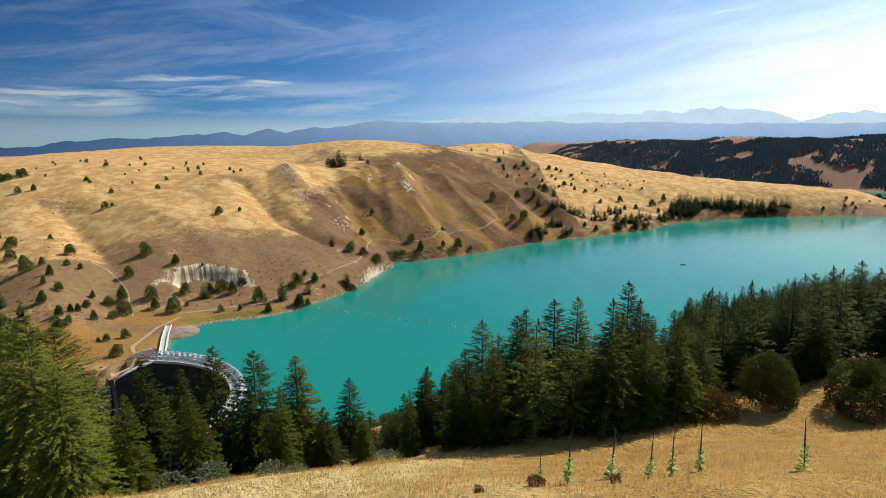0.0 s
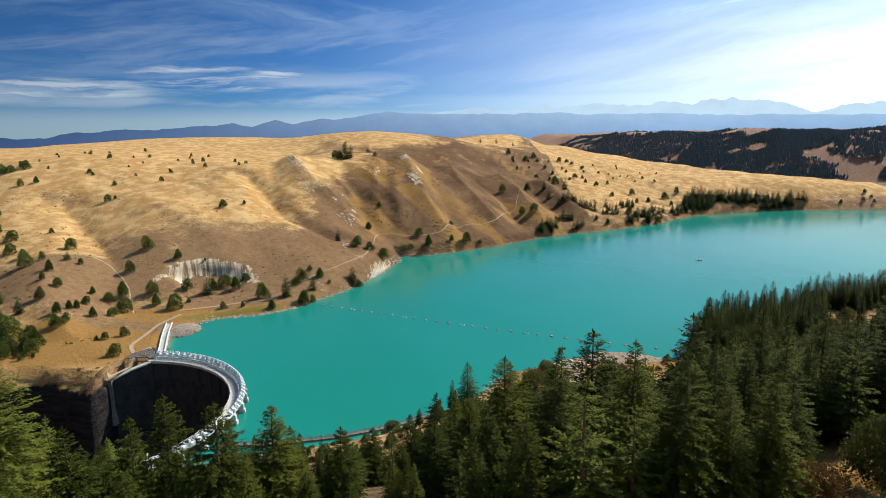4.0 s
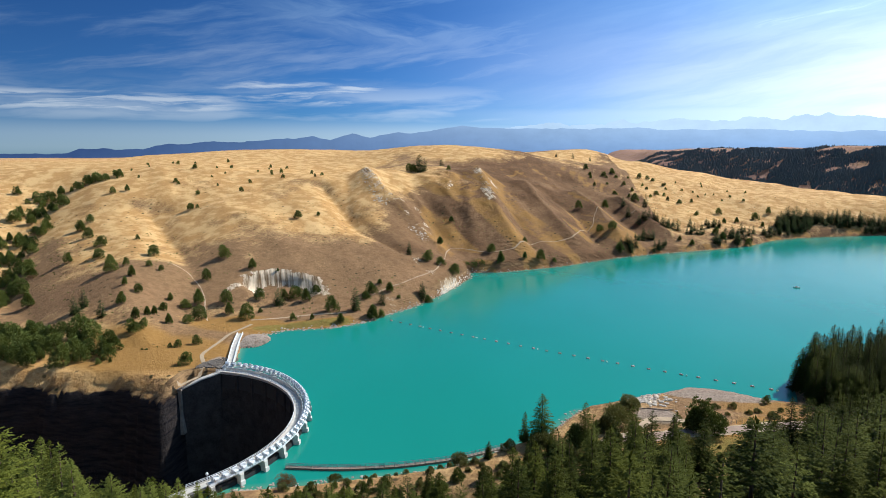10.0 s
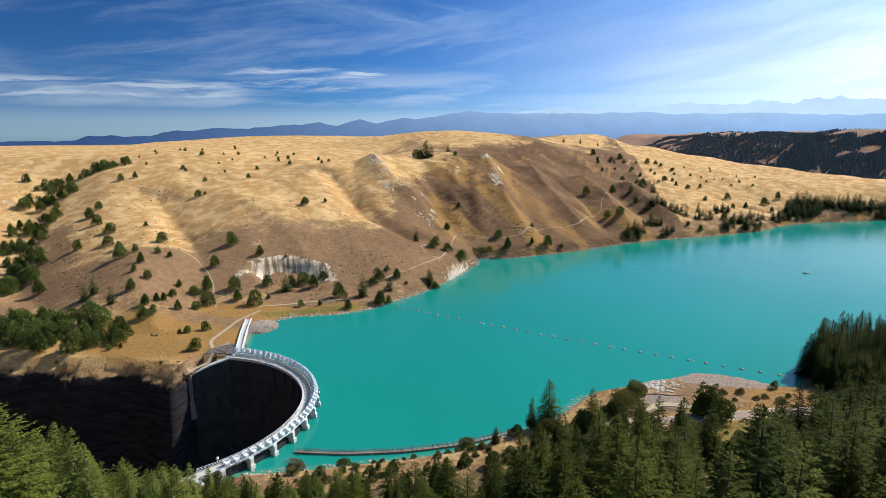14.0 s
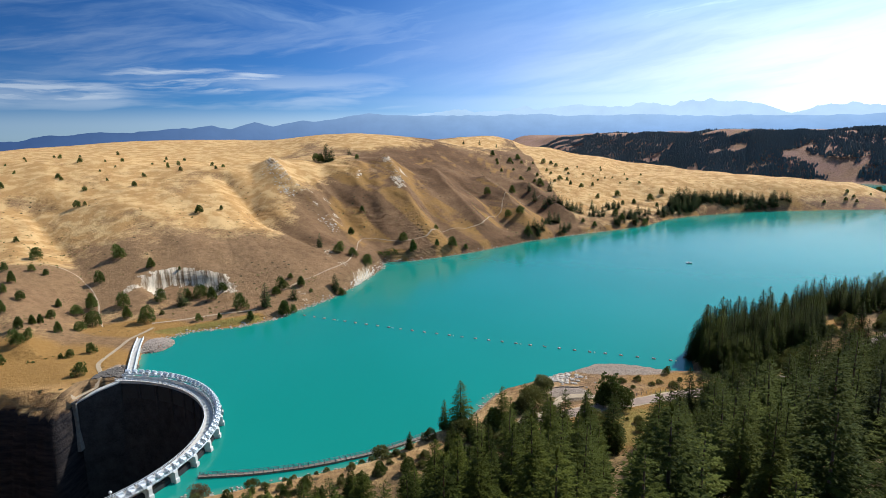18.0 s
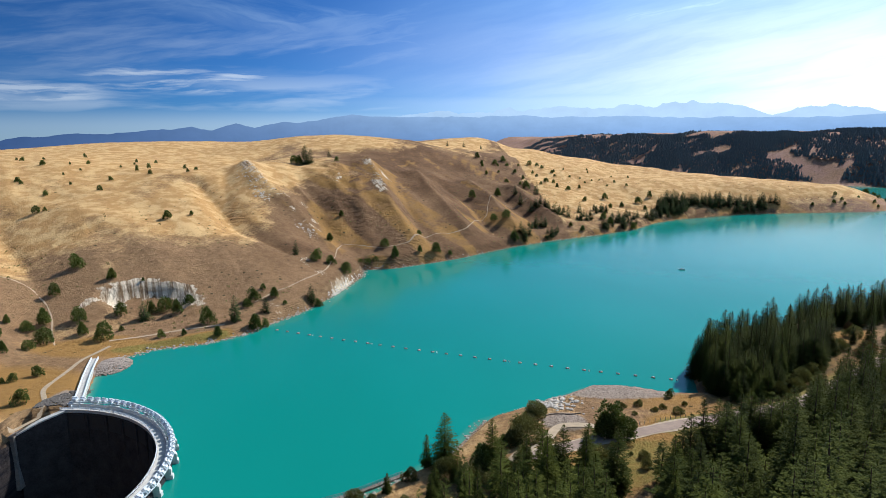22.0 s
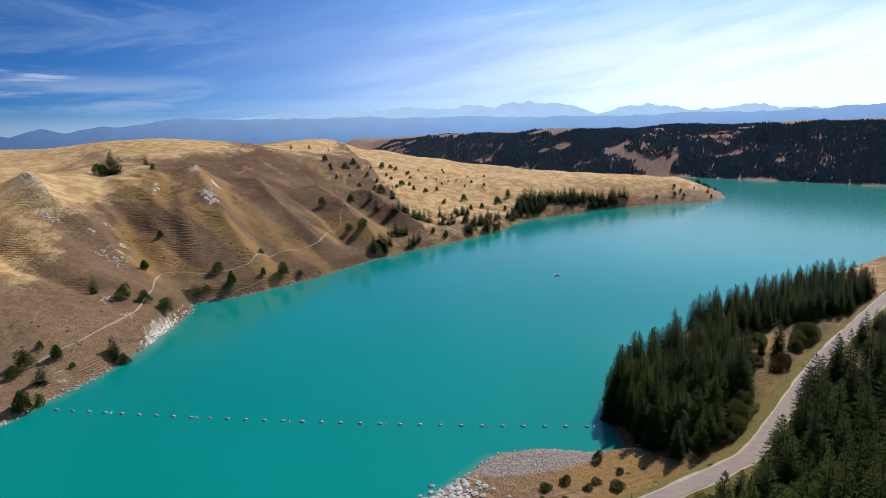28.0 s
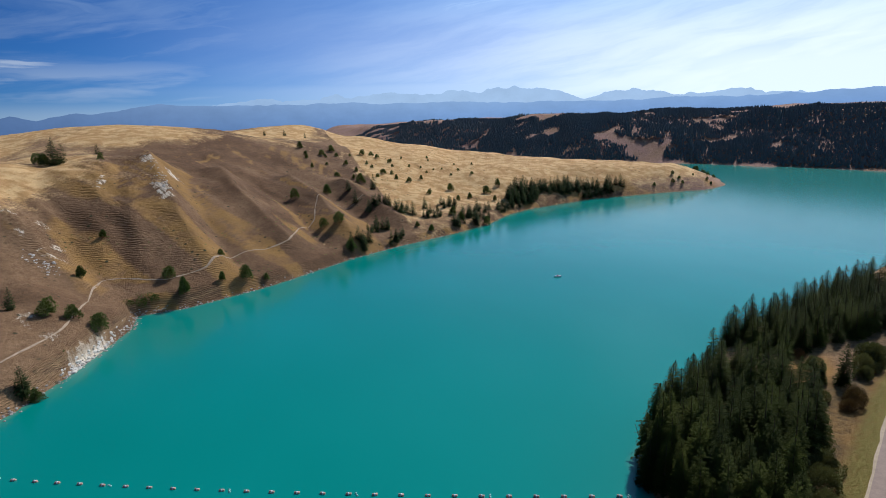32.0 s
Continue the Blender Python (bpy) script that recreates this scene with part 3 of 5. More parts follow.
# ---- mesh helpers ----
class Shape:
    """Gathers vertices and faces of one mesh."""

    def __init__(self):
        self.v, self.f = [], []

    def quad(self, a, b, c, d):
        n = len(self.v)
        self.v += [a, b, c, d]
        self.f.append((n, n + 1, n + 2, n + 3))

    def box(self, lo, hi, m=None):
        n = len(self.v)
        pts = [Vector((x, y, z)) for z in (lo[2], hi[2]) for x, y in ((lo[0], lo[1]), (hi[0], lo[1]), (hi[0], hi[1]), (lo[0], hi[1]))]
        self.v += [tuple(m @ p) if m else tuple(p) for p in pts]
        self.f += [tuple(n + i for i in q) for q in ((3, 2, 1, 0), (4, 5, 6, 7), (0, 1, 5, 4), (1, 2, 6, 5), (2, 3, 7, 6), (3, 0, 4, 7))]
        return self

    def rod(self, a, b, r0, r1=None, n=6, cap=True):
        a, b = Vector(a), Vector(b)
        r1 = r0 if r1 is None else r1
        q = (b - a).to_track_quat("Z", "Y")
        k = len(self.v)
        for p, r in ((a, r0), (b, r1)):
            self.v += [tuple(p + q @ Vector((r * math.cos(6.2832 * i / n), r * math.sin(6.2832 * i / n), 0))) for i in range(n)]
        self.f += [(k + i, k + (i + 1) % n, k + n + (i + 1) % n, k + n + i) for i in range(n)]
        if cap:
            self.f += [tuple(k + n + i for i in range(n)), tuple(k + i for i in reversed(range(n)))]
        return self

    def mesh(self, name, mat, soft=False):
        me = bpy.data.meshes.new(name)
        me.from_pydata([tuple(p) for p in self.v], [], self.f)
        me.materials.append(mat)
        if soft:
            me.polygons.foreach_set("use_smooth", [True] * len(me.polygons))
        return me


def part(name, data, parent, label="", at=None):
    ob = new(name, data)
    ob.parent = parent
    if at is not None:
        ob.matrix_local = at
    return tagged(ob, label)


# ---- ground ----
def axis(fine_a, fine_b, step, low, high):
    out, a, s = list(np.arange(fine_a, fine_b + step, step)), fine_a, step
    while a > low:
        s *= 1.09
        a -= s
        out.insert(0, a)
    a, s = out[-1], step
    while a < high:
        s *= 1.09
        a += s
        out.append(a)
    return np.array(out)


gx, gy = axis(-330, 330, 2.5, -4600, 4500), axis(12, 760, 2.5, -700, 4500)
GX, GY = np.meshgrid(gx, gy)
GZ = height(GX, GY)
nx, ny = len(gx), len(gy)
cell = (np.arange(ny - 1)[:, None] * nx + np.arange(nx - 1)[None]).ravel()
quads = np.stack([cell, cell + 1, cell + nx + 1, cell + nx], 1)
me = bpy.data.meshes.new("ground")
me.from_pydata(np.stack([GX.ravel(), GY.ravel(), GZ.ravel()], 1).tolist(), [], quads.tolist())
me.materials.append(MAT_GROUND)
me.polygons.foreach_set("use_smooth", [True] * len(me.polygons))


def ground_z(x, y):
    """The ground's height, between the sheet's own vertices."""
    i, j = min(max(np.searchsorted(gx, x) - 1, 0), nx - 2), min(max(np.searchsorted(gy, y) - 1, 0), ny - 2)
    u, v = (x - gx[i]) / (gx[i + 1] - gx[i]), (y - gy[j]) / (gy[j + 1] - gy[j])
    return float((GZ[j, i] * (1 - u) + GZ[j, i + 1] * u) * (1 - v) + (GZ[j + 1, i] * (1 - u) + GZ[j + 1, i + 1] * u) * v)


slope_y, slope_x = np.gradient(GZ, gy, gx)
STEEP = np.hypot(slope_x, slope_y)


def spot(cx, cy, rx, ry, turn=0.0):
    """1 in the middle of an oval and 0 outside it."""
    c, s = math.cos(radians(turn)), math.sin(radians(turn))
    u, v = (GX - cx) * c + (GY - cy) * s, (GY - cy) * c - (GX - cx) * s
    return smooth(1.15, 0.6, np.hypot(u / rx, v / ry))


def strip(line, half):
    return smooth(half * 1.3, half * 0.5, line_dist(GX, GY, line))


north, south, east = inside(GX, GY, NORTH_RING), inside(GX, GY, SOUTH_RING), inside(GX, GY, EAST_RING)
patches = fbm(GX, GY, 90, 4, 60)
gold = np.where(north, 0.10 + 0.75 * smooth(25, 85, GZ) - 0.75 * smooth(-150, -60, GX) * smooth(93, 80, GZ) * smooth(200, 110, GX) - 0.75 * smooth(0.22, 0.55, STEEP) * smooth(-150, 20, GX) - 0.35 * smooth(0.3, 0.6, STEEP) + 1.5 * patches + 0.5 * fbm(GX, GY, 28, 3, 62) + 0.02 + 0.34 * smooth(-90, -200, GX) + 0.28 * smooth(-190, -280, GX), 0.0)
long_way, cross_way = GX * 0.8 + GY * 0.6 + 14 * fbm(GX, GY, 120, 2, 8), GY * 0.8 - GX * 0.6
ribs = np.where(north, 0.40 * smooth(0.02, 0.22, fbm(long_way, cross_way / 4, 24, 3, 25)) * smooth(0.25, 0.45, STEEP) * smooth(-160, -110, GX), 0)
gold = np.where(north & (GX > 150), np.maximum(gold, 0.35 + 0.5 * smooth(8, 22, GZ)), gold)
gold = np.where(south, 0.45 + 0.5 * smooth(60, 74, GZ) + 0.5 * patches, gold)
gold = np.where(east, 0.05 + 0.3 * smooth(70, 100, GZ), gold)
gold = np.where(GY > 1250, gold * 0.45, gold)
gold = np.clip(gold, 0, 1)
broken = smooth(-0.10, 0.16, fbm(GX, GY, 11, 3, 66) + 0.6 * fbm(GX, GY, 4, 2, 68))
rim = np.hypot((GX + 161) / 29, (GY - 402) / 17) + 0.3 * fbm(GX, GY, 8, 3, 93)
quarry = np.maximum(smooth(0.5, 0.62, rim) * smooth(1.12, 0.98, rim) * smooth(-14, 0, GY - 402 + 0.25 * (GX + 167)) * (0.62 + 0.38 * smooth(-138, -155, GX)), 0.6 * broken * strip([(-194, 386), (-186, 396)], 6))
rock = np.maximum.reduce([quarry * 1.2, 0.75 * broken * strip([(-60, 720), (-47, 682), (-41, 655), (-34, 628)], 6), 0.58 * broken * strip([(-176, 668), (-145, 612), (-112, 585), (-90, 560)], 7), 0.8 * broken * strip([(-78, 640), (-76, 662)], 3), 0.9 * broken * strip([(-44, 705), (-30, 690)], 4), 0.55 * broken * strip([(-108, 598), (-92, 575)], 6),
                          0.9 * spot(-55, 462, 12, 34, 20) * smooth(9, 5, GZ) * smooth(0.2, 0.5, STEEP), 0.55 * broken * spot(-528, 545, 40, 22), 0.6 * broken * spot(-76, 470, 6, 20, 35),
                          0.7 * spot(44, 258, 9, 7), 0.45 * broken * spot(-88, 400, 6, 20, 20), 0.5 * broken * spot(-470, 505, 14, 30, -25), 0.35 * broken * strip([(-45, 520), (30, 560), (130, 640), (240, 705)], 2.5) * smooth(4, 1, GZ)])
gravel = np.maximum.reduce([0.9 * spot(73, 268, 27, 12, -8), 0.8 * spot(47, 240, 9, 9), 0.75 * spot(-143, 285, 8, 9), 0.5 * strip(SOUTH_SHORE[:12], 4), 0.30 * strip(NORTH_SHORE[9:24], 2.5)])
green = np.maximum.reduce([ribs, 0.98 * strip(ROAD[3:11], 13) * south, 0.55 * spot(-185, 290, 60, 32) * north, 0.95 * strip([(-150, 340), (-130, 351), (-105, 362)], 5) * north, 0.92 * spot(66, 208, 34, 18) * south,
                           0.62 * spot(180, 300, 60, 14, 38) * south, 0.45 * spot(95, 252, 30, 10) * south, 0.55 * spot(-165, 345, 35, 18) * north])
me.attributes.new("cover", "FLOAT_COLOR", "POINT").data.foreach_set("color", np.stack([gold, np.clip(rock, 0, 1), np.clip(gravel, 0, 1), np.clip(green, 0, 1)], -1).astype(np.float32).ravel())
wooded = south & (GZ > 3) & (GZ < 76) & (GX < 330)
duff = np.where(wooded, smooth(6, 12, line_dist(GX, GY, ROAD)) * (1 - spot(64, 210, 36, 17)) * (1 - spot(70, 256, 50, 26)) * (1 - spot(202, 322, 30, 14)) * smooth(4, 26, line_dist(GX, GY, SOUTH_SHORE[:9])) * smooth(44, 56, GY), 0)
me.attributes.new("duff", "FLOAT", "POINT").data.foreach_set("value", duff.astype(np.float32).ravel())
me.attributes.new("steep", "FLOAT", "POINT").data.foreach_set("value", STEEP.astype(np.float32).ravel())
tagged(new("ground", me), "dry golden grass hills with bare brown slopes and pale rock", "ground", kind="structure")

# ---- water ----
DAM_C, DAM_R = (-139.4, 217.3), 54.5
low = GZ.ravel() < 0.0
gorge_side = (np.hypot(GX - DAM_C[0], GY - DAM_C[1]) < 58) | ((GX < -100) & (GY < 262)) | ((GX < -152) & (GY < 335))
keep = low[quads].any(1) & ~gorge_side.ravel()[quads].all(1)
used = np.unique(quads[keep])
index = np.full(nx * ny, -1)
index[used] = np.arange(len(used))
wme = bpy.data.meshes.new("water")
wme.from_pydata(np.stack([GX.ravel()[used], GY.ravel()[used], np.zeros(len(used))], 1).tolist(), [], index[quads[keep]].tolist())
wme.materials.append(MAT_WATER)
wme.attributes.new("depth", "FLOAT", "POINT").data.foreach_set("value", (-GZ.ravel()[used]).astype(np.float32))
tagged(new("water", wme), "calm opaque turquoise reservoir water", "water", kind="structure")


# ---- roads ----
def drape(line, half, mat, name, lift=0.22, step=2.0, wobble=0.3):
    pts = []
    for (x0, y0), (x1, y1) in zip(line[:-1], line[1:]):
        n = max(1, int(math.hypot(x1 - x0, y1 - y0) / step))
        pts += [(x0 + (x1 - x0) * i / n, y0 + (y1 - y0) * i / n) for i in range(n)]
    pts = np.array(pts + [line[-1]])
    for _ in range(6):
        pts[1:-1] = (pts[:-2] + 2 * pts[1:-1] + pts[2:]) / 4
    t = np.gradient(pts, axis=0)
    t /= np.linalg.norm(t, axis=1)[:, None]
    nrm = np.stack([-t[:, 1], t[:, 0]], 1)
    verts, cols = [], 5
    for k in range(cols):
        u = (k / (cols - 1) * 2 - 1)
        p = pts + nrm * (half * u * (1 + wobble * fbm(pts[:, 0], pts[:, 1], 6, 2, 7 + k))[:, None])
        verts.append(np.c_[p, np.maximum(height(p[:, 0], p[:, 1]), 0) + lift])
    n = len(pts)
    faces = [(k * n + i, (k + 1) * n + i, (k + 1) * n + i + 1, k * n + i + 1) for k in range(cols - 1) for i in range(n - 1)]
    sh = Shape()
    sh.v, sh.f = np.concatenate(verts).tolist(), [f[::-1] for f in faces]
    return new(name, sh.mesh(name, mat, True))


tagged(drape(ROAD, 3.1, MAT_DIRT, "road_shoulder", 0.14), "pale gravel shoulder along the road", "road", kind="structure")
tagged(drape(ROAD, 2.3, MAT_ASPHALT, "road", 0.24, wobble=0.05), "worn grey asphalt road along the lake", "road", kind="structure")
tagged(drape([(-100, 405), (-85, 424), (-73, 449), (-66, 470), (-65, 500), (-67, 530), (-66, 552), (-57, 554), (-31, 545), (-8, 555), (7, 586), (22, 594), (46, 608), (52, 628), (56, 650), (71, 668), (74, 690), (80, 712), (126, 742)], 0.42, MAT_TRACK, "hill_track", 0.18, wobble=1.3), "pale dirt track across the hillside", "track", kind="structure")
tagged(drape([(-156, 345), (-160, 328), (-157, 290), (-146, 275), (-150, 259)], 0.9, MAT_DIRT, "dam_track", 0.22), "pale dirt track leading to the dam", "track", kind="structure")
tagged(drape([(-160, 352), (-130, 366), (-108, 372)], 1.0, MAT_TRACK, "quarry_track", 0.22), "dirt track below the old quarry", "track", kind="structure")
tagged(drape([(64, 226), (55, 236), (44, 238), (38, 226), (22, 212)], 1.7, MAT_DIRT, "peninsula_track", 0.22), "pale dirt pullout by the lake road", "track", kind="structure")


tagged(drape([(-262, 413), (-246, 411), (-227, 403.5), (-213, 391), (-202, 377), (-194, 362), (-186, 350)], 0.4, MAT_TRACK, "hill_path", 0.16, wobble=1.2), "faint pale foot path down the hillside", "path", kind="structure")


# ---- dam ----
def polar(r, a, z):
    return (DAM_C[0] + r * math.cos(radians(a)), DAM_C[1] + r * math.sin(radians(a)), z)


def ring_solid(profile, a0, a1, n):
    """Sweeps a closed profile of (radius, height) along the arch."""
    sh, k = Shape(), len(profile)
    for i in range(n + 1):
        sh.v += [polar(r, a0 + (a1 - a0) * i / n, z) for r, z in profile]
    for i in range(n):
        sh.f += [(i * k + j, i * k + (j + 1) % k, (i + 1) * k + (j + 1) % k, (i + 1) * k + j) for j in range(k)]
    sh.f += [tuple(reversed(range(k))), tuple(n * k + j for j in range(k))]
    return sh


def bay_pose(a, r=0.0):
    """Local frame on the crest: x points away from the arch's centre, y along it."""
    x, y, _ = polar(DAM_R + r, a, 0)
    return pose(x, y, 0, 0, 0, a)


A0, A1, BAYS = -38.0, 88.0, 14
dam = tagged(new("dam"), "curved concrete arch dam with white spillway gate hoists on its crest", "dam")
part("arch_wall", ring_solid([(50, -60), (53.8, -12), (54.5, 1.6), (58.6, 1.6), (60.5, -60)], -44, 90, 90).mesh("arch_wall", MAT_SHADESTAIN), dam, "stained concrete downstream face, darkened for shade")
part("roadway", ring_solid([(54.1, 1.6), (54.1, 2.4), (57.2, 2.4), (57.2, 1.6)], -44, 90, 90).mesh("roadway", MAT_CONCRETE), dam, "pale concrete crest road")
part("parapet", ring_solid([(54.1, 2.4), (54.1, 2.75), (54.45, 2.75), (54.45, 2.4)], -44, 90, 90).mesh("parapet", MAT_CONCRETE), dam)
part("upstream_curb", ring_solid([(57.25, 2.4), (57.25, 3.7), (57.65, 3.7), (57.65, 2.4)], A0, A1, 90).mesh("upstream_curb", MAT_PIER), dam, "pale concrete curb below the hoists")
for z in (3.2, 3.65):
    part("handrail", ring_solid([(54.2, z - 0.05), (54.2, z + 0.05), (54.32, z + 0.05), (54.32, z - 0.05)], -44, 90, 90).mesh("handrail", MAT_WHITE), dam, "white pipe handrail")
post_me = Shape().box((-0.06, -0.06, 2.7), (0.06, 0.06, 3.7)).mesh("rail_post", MAT_WHITE)
for i in range(56):
    part("rail_post", post_me, dam, at=bay_pose(-43.5 + i * 133 / 55, -0.25))

def out(x):
    """Distance from the crest's inner edge, across the gate row."""
    return 3.0 + (x - 4.0) * 0.47


pier_sh = Shape().box((out(4.2), -0.6, -7), (out(10.6), 0.6, 3.4))
pier_sh.box((out(9.6), -0.8, -7), (out(11.4), 0.8, 1.4)).box((out(4.0), -0.85, 3.4), (out(10.0), 0.85, 3.75))
pier_me = pier_sh.mesh("gate_pier", MAT_PIER)
step = (A1 - A0) / BAYS
half = DAM_R * radians(step) / 2
leaf_me = Shape().box((out(6.6), -half + 0.9, -4), (out(7.0), half - 0.9, 1.2)).mesh("gate_leaf", MAT_DARK)
bridge_sh = Shape().box((out(5.2), -half - 0.9, 3.75), (out(5.6), half + 0.9, 4.15)).box((out(8.6), -half - 1.1, 3.75), (out(9.0), half + 1.1, 4.15)).box((out(6.8), -half - 0.9, 4.0), (out(7.7), half + 0.9, 4.1))
bridge_me = bridge_sh.mesh("hoist_bridge", MAT_WHITE)
rib_me = Shape().box((-0.75, -0.5, -14), (out(0.6), 0.5, 1.55)).mesh("face_rib", MAT_SHADESTAIN)
# solid dark block on the face, stands for the shade inside a slot
chute_me = Shape().box((-0.42, -half + 1.1, -5.0), (out(0.2), half - 1.1, 0.9)).mesh("spillway_opening", MAT_DARK)
drum_sh = Shape()
drum_sh.rod((out(6.2), -0.75, 5.0), (out(6.2), 0.75, 5.0), 0.55, n=14).rod((out(8.3), -0.6, 4.9), (out(8.3), 0.6, 4.9), 0.45, n=12)
drum_me = drum_sh.mesh("hoist_drum", MAT_WHITE)
frame_sh = Shape()
for y in (-0.85, 0.85):
    frame_sh.rod((out(4.9), y, 4.1), (out(6.6), y, 5.7), 0.13).rod((out(9.3), y, 4.1), (out(7.2), y, 5.7), 0.13).rod((out(6.3), y, 5.65), (out(8.6), y, 5.4), 0.11).rod((out(5.3), y, 4.6), (out(8.9), y, 4.6), 0.10)
frame_sh.box((out(6.5), -0.95, 5.65), (out(7.3), 0.95, 5.95)).rod((out(5.0), -0.85, 4.2), (out(6.2), 0.85, 5.3), 0.07).rod((out(9.2), -0.85, 4.2), (out(7.8), 0.85, 5.2), 0.07)
frame_me = frame_sh.mesh("hoist_frame", MAT_WHITE)
motor_me = Shape().box((out(6.9), -0.3, 4.15), (out(7.8), 0.6, 4.75)).mesh("hoist_motor", MAT_STEEL)
hood_me = Shape().box((out(8.7), -0.35, 4.1), (out(9.4), 0.35, 4.8)).box((out(8.6), -0.42, 4.8), (out(9.5), 0.42, 4.9)).mesh("hoist_hood", MAT_WHITE)
for i in range(BAYS + 1):
    a = A0 + i * step
    part("gate_pier", pier_me, dam, at=bay_pose(a))
    part("face_rib", rib_me, dam, at=bay_pose(a))
for i in range(BAYS):
    a = A0 + (i + 0.5) * step
    bay = part("gate_bay", bridge_me, dam, "white steel hoist bridge over a dark gate leaf", at=bay_pose(a))
    part("gate_leaf", leaf_me, bay, "dark steel gate leaf")
    part("spillway_opening", chute_me, dam, "dark block standing for the shade in a spillway slot", at=bay_pose(a))
    for side in (-0.34, 0.0, 0.34):
        m = bay_pose(a + side * step)
        for nm, data, label in (("hoist_frame", frame_me, ""), ("hoist_drum", drum_me, "white round hoist drum"), ("hoist_motor", motor_me, "grey hoist motor"), ("hoist_hood", hood_me, "")):
            part(nm, data, bay, label, at=bay_pose(a).inverted() @ m)

# apron at the near end, with a street lamp
apron = Shape()
edge = [polar(54.2, -44, 0), polar(60.5, -44, 0), (-86.5, 172, 0), (-96, 167, 0), (-106, 172, 0)]
apron.v = [(x, y, z) for z in (-12, 2.35) for x, y, _ in edge]
apron.f = [tuple(range(4, -1, -1)), tuple(range(5, 10))] + [(i, (i + 1) % 5, 5 + (i + 1) % 5, 5 + i) for i in range(5)]
part("apron", apron.mesh("apron", MAT_CONCRETE), dam, "pale concrete apron at the end of the crest road")
lamp = tagged(new("lamp_post"), "slim white lamp post on the dam apron", "lamp post")
lamp.location = (-92.2, 178.0, 2.4)
part("pole", Shape().rod((0, 0, 0), (0, 0, 6.2), 0.14, 0.09).mesh("pole", MAT_WHITE), lamp)
part("lamp_head", Shape().rod((0, 0, 6.1), (0, 0, 6.5), 0.42, 0.42, 10).rod((0, 0, 6.5), (0, 0, 6.8), 0.42, 0.1, 10).mesh("lamp_head", MAT_WHITE), lamp)


def wall_run(line, half, z0, z1, mat, name, thick=None):
    """A wall of rectangular section along a line; z1 may differ from end to end."""
    sh, k = Shape(), len(line)
    for i, ((x, y), top) in enumerate(zip(line, z1)):
        p, q = line[max(i - 1, 0)], line[min(i + 1, k - 1)]
        t = Vector((q[0] - p[0], q[1] - p[1])).normalized()
        for s in (-half, half):
            sh.v += [(x - t.y * s, y + t.x * s, z0 if thick is None else top - thick), (x - t.y * s, y + t.x * s, top)]
    for i in range(k - 1):
        b = 4 * i
        sh.f += [(b, b + 1, b + 5, b + 4), (b + 1, b + 3, b + 7, b + 5), (b + 3, b + 2, b + 6, b + 7)]
    sh.f += [(0, 2, 3, 1), (4 * k - 4, 4 * k - 3, 4 * k - 1, 4 * k - 2)]
    return sh.mesh(name, mat)


wing = tagged(new("wing_wall"), "stained concrete wing wall between the dam and the canyon rim, darkened for shade", "wall")
WING = [(-137.5, 271.5), (-144.5, 267.2), WING_END]
part("wall_face", wall_run(WING, 1.2, -48, (2.2, 0.2, -2.8), MAT_SHADESTAIN, "wall_face"), wing)
part("coping", wall_run([(x, y) for x, y in WING], 1.35, -3.6, (2.7, 0.7, -2.3), MAT_CONCRETE, "coping", 0.55), wing, "pale concrete coping")
bx, by = WING_END
butt = Shape().box((bx - 1.9, by - 1.9, -13), (bx + 0.5, by + 1.0, -3.0)).box((bx - 2.3, by - 2.3, -3.0), (bx + 0.9, by + 1.4, -2.2))
butt.v += [(bx - 1.9, by - 1.9, -13), (bx + 0.5, by - 1.9, -13), (bx + 0.5, by + 1.0, -13), (bx - 1.9, by + 1.0, -13), (bx - 4.2, by - 3.4, -23), (bx + 1.4, by - 3.4, -23), (bx + 1.4, by + 1.0, -23), (bx - 4.2, by + 1.0, -23)]
n = len(butt.v) - 8
butt.f += [(n + 4 + i, n + 4 + (i + 1) % 4, n + (i + 1) % 4, n + i) for i in range(4)] + [(n + 7, n + 6, n + 5, n + 4)]
for k in range(3):
    butt.box((bx - 2.05, by - 2.05, -12.2 + 3.0 * k), (bx + 0.65, by + 1.0, -11.95 + 3.0 * k))
part("buttress", butt.mesh("buttress", MAT_WEATHERED), wing, "weathered concrete buttress")

causeway = tagged(new("causeway"), "pale concrete causeway from the dam to the riprap mound", "causeway")
line = [(-134.5, 273.5), (-141, 290), (-147, 305), (-151, 316), (-155, 328)]
part("deck", wall_run(line, 1.5, -6, (2.5, 2.5, 2.5, 2.6, 2.7), MAT_CONCRETE, "deck"), causeway)
for s, nm in ((1.4, "curb"), (-1.4, "curb")):
    shifted = [(x + s * 0.93, y + s * 0.36) for x, y in line]
    part(nm, wall_run(shifted, 0.18, 2.4, (3.3, 3.3, 3.3, 3.4, 3.5), MAT_WHITE, nm), causeway, "white parapet")

rng = random.Random(11)


def stone_mesh(seed, flat=0.7):
    r = random.Random(seed)
    bm = bmesh.new()
    bmesh.ops.create_icosphere(bm, subdivisions=1, radius=0.5)
    for v in bm.verts:
        v.co *= r.uniform(0.75, 1.2)
        v.co.z *= flat
    me = bpy.data.meshes.new("stone")
    bm.to_mesh(me)
    bm.free()
    return me


STONES = [stone_mesh(s) for s in range(6)]
stone_np = []
for s in STONES:
    co = np.zeros(len(s.vertices) * 3)
    s.vertices.foreach_get("co", co)
    stone_np.append((co.reshape(-1, 3), [tuple(p.vertices) for p in s.polygons]))


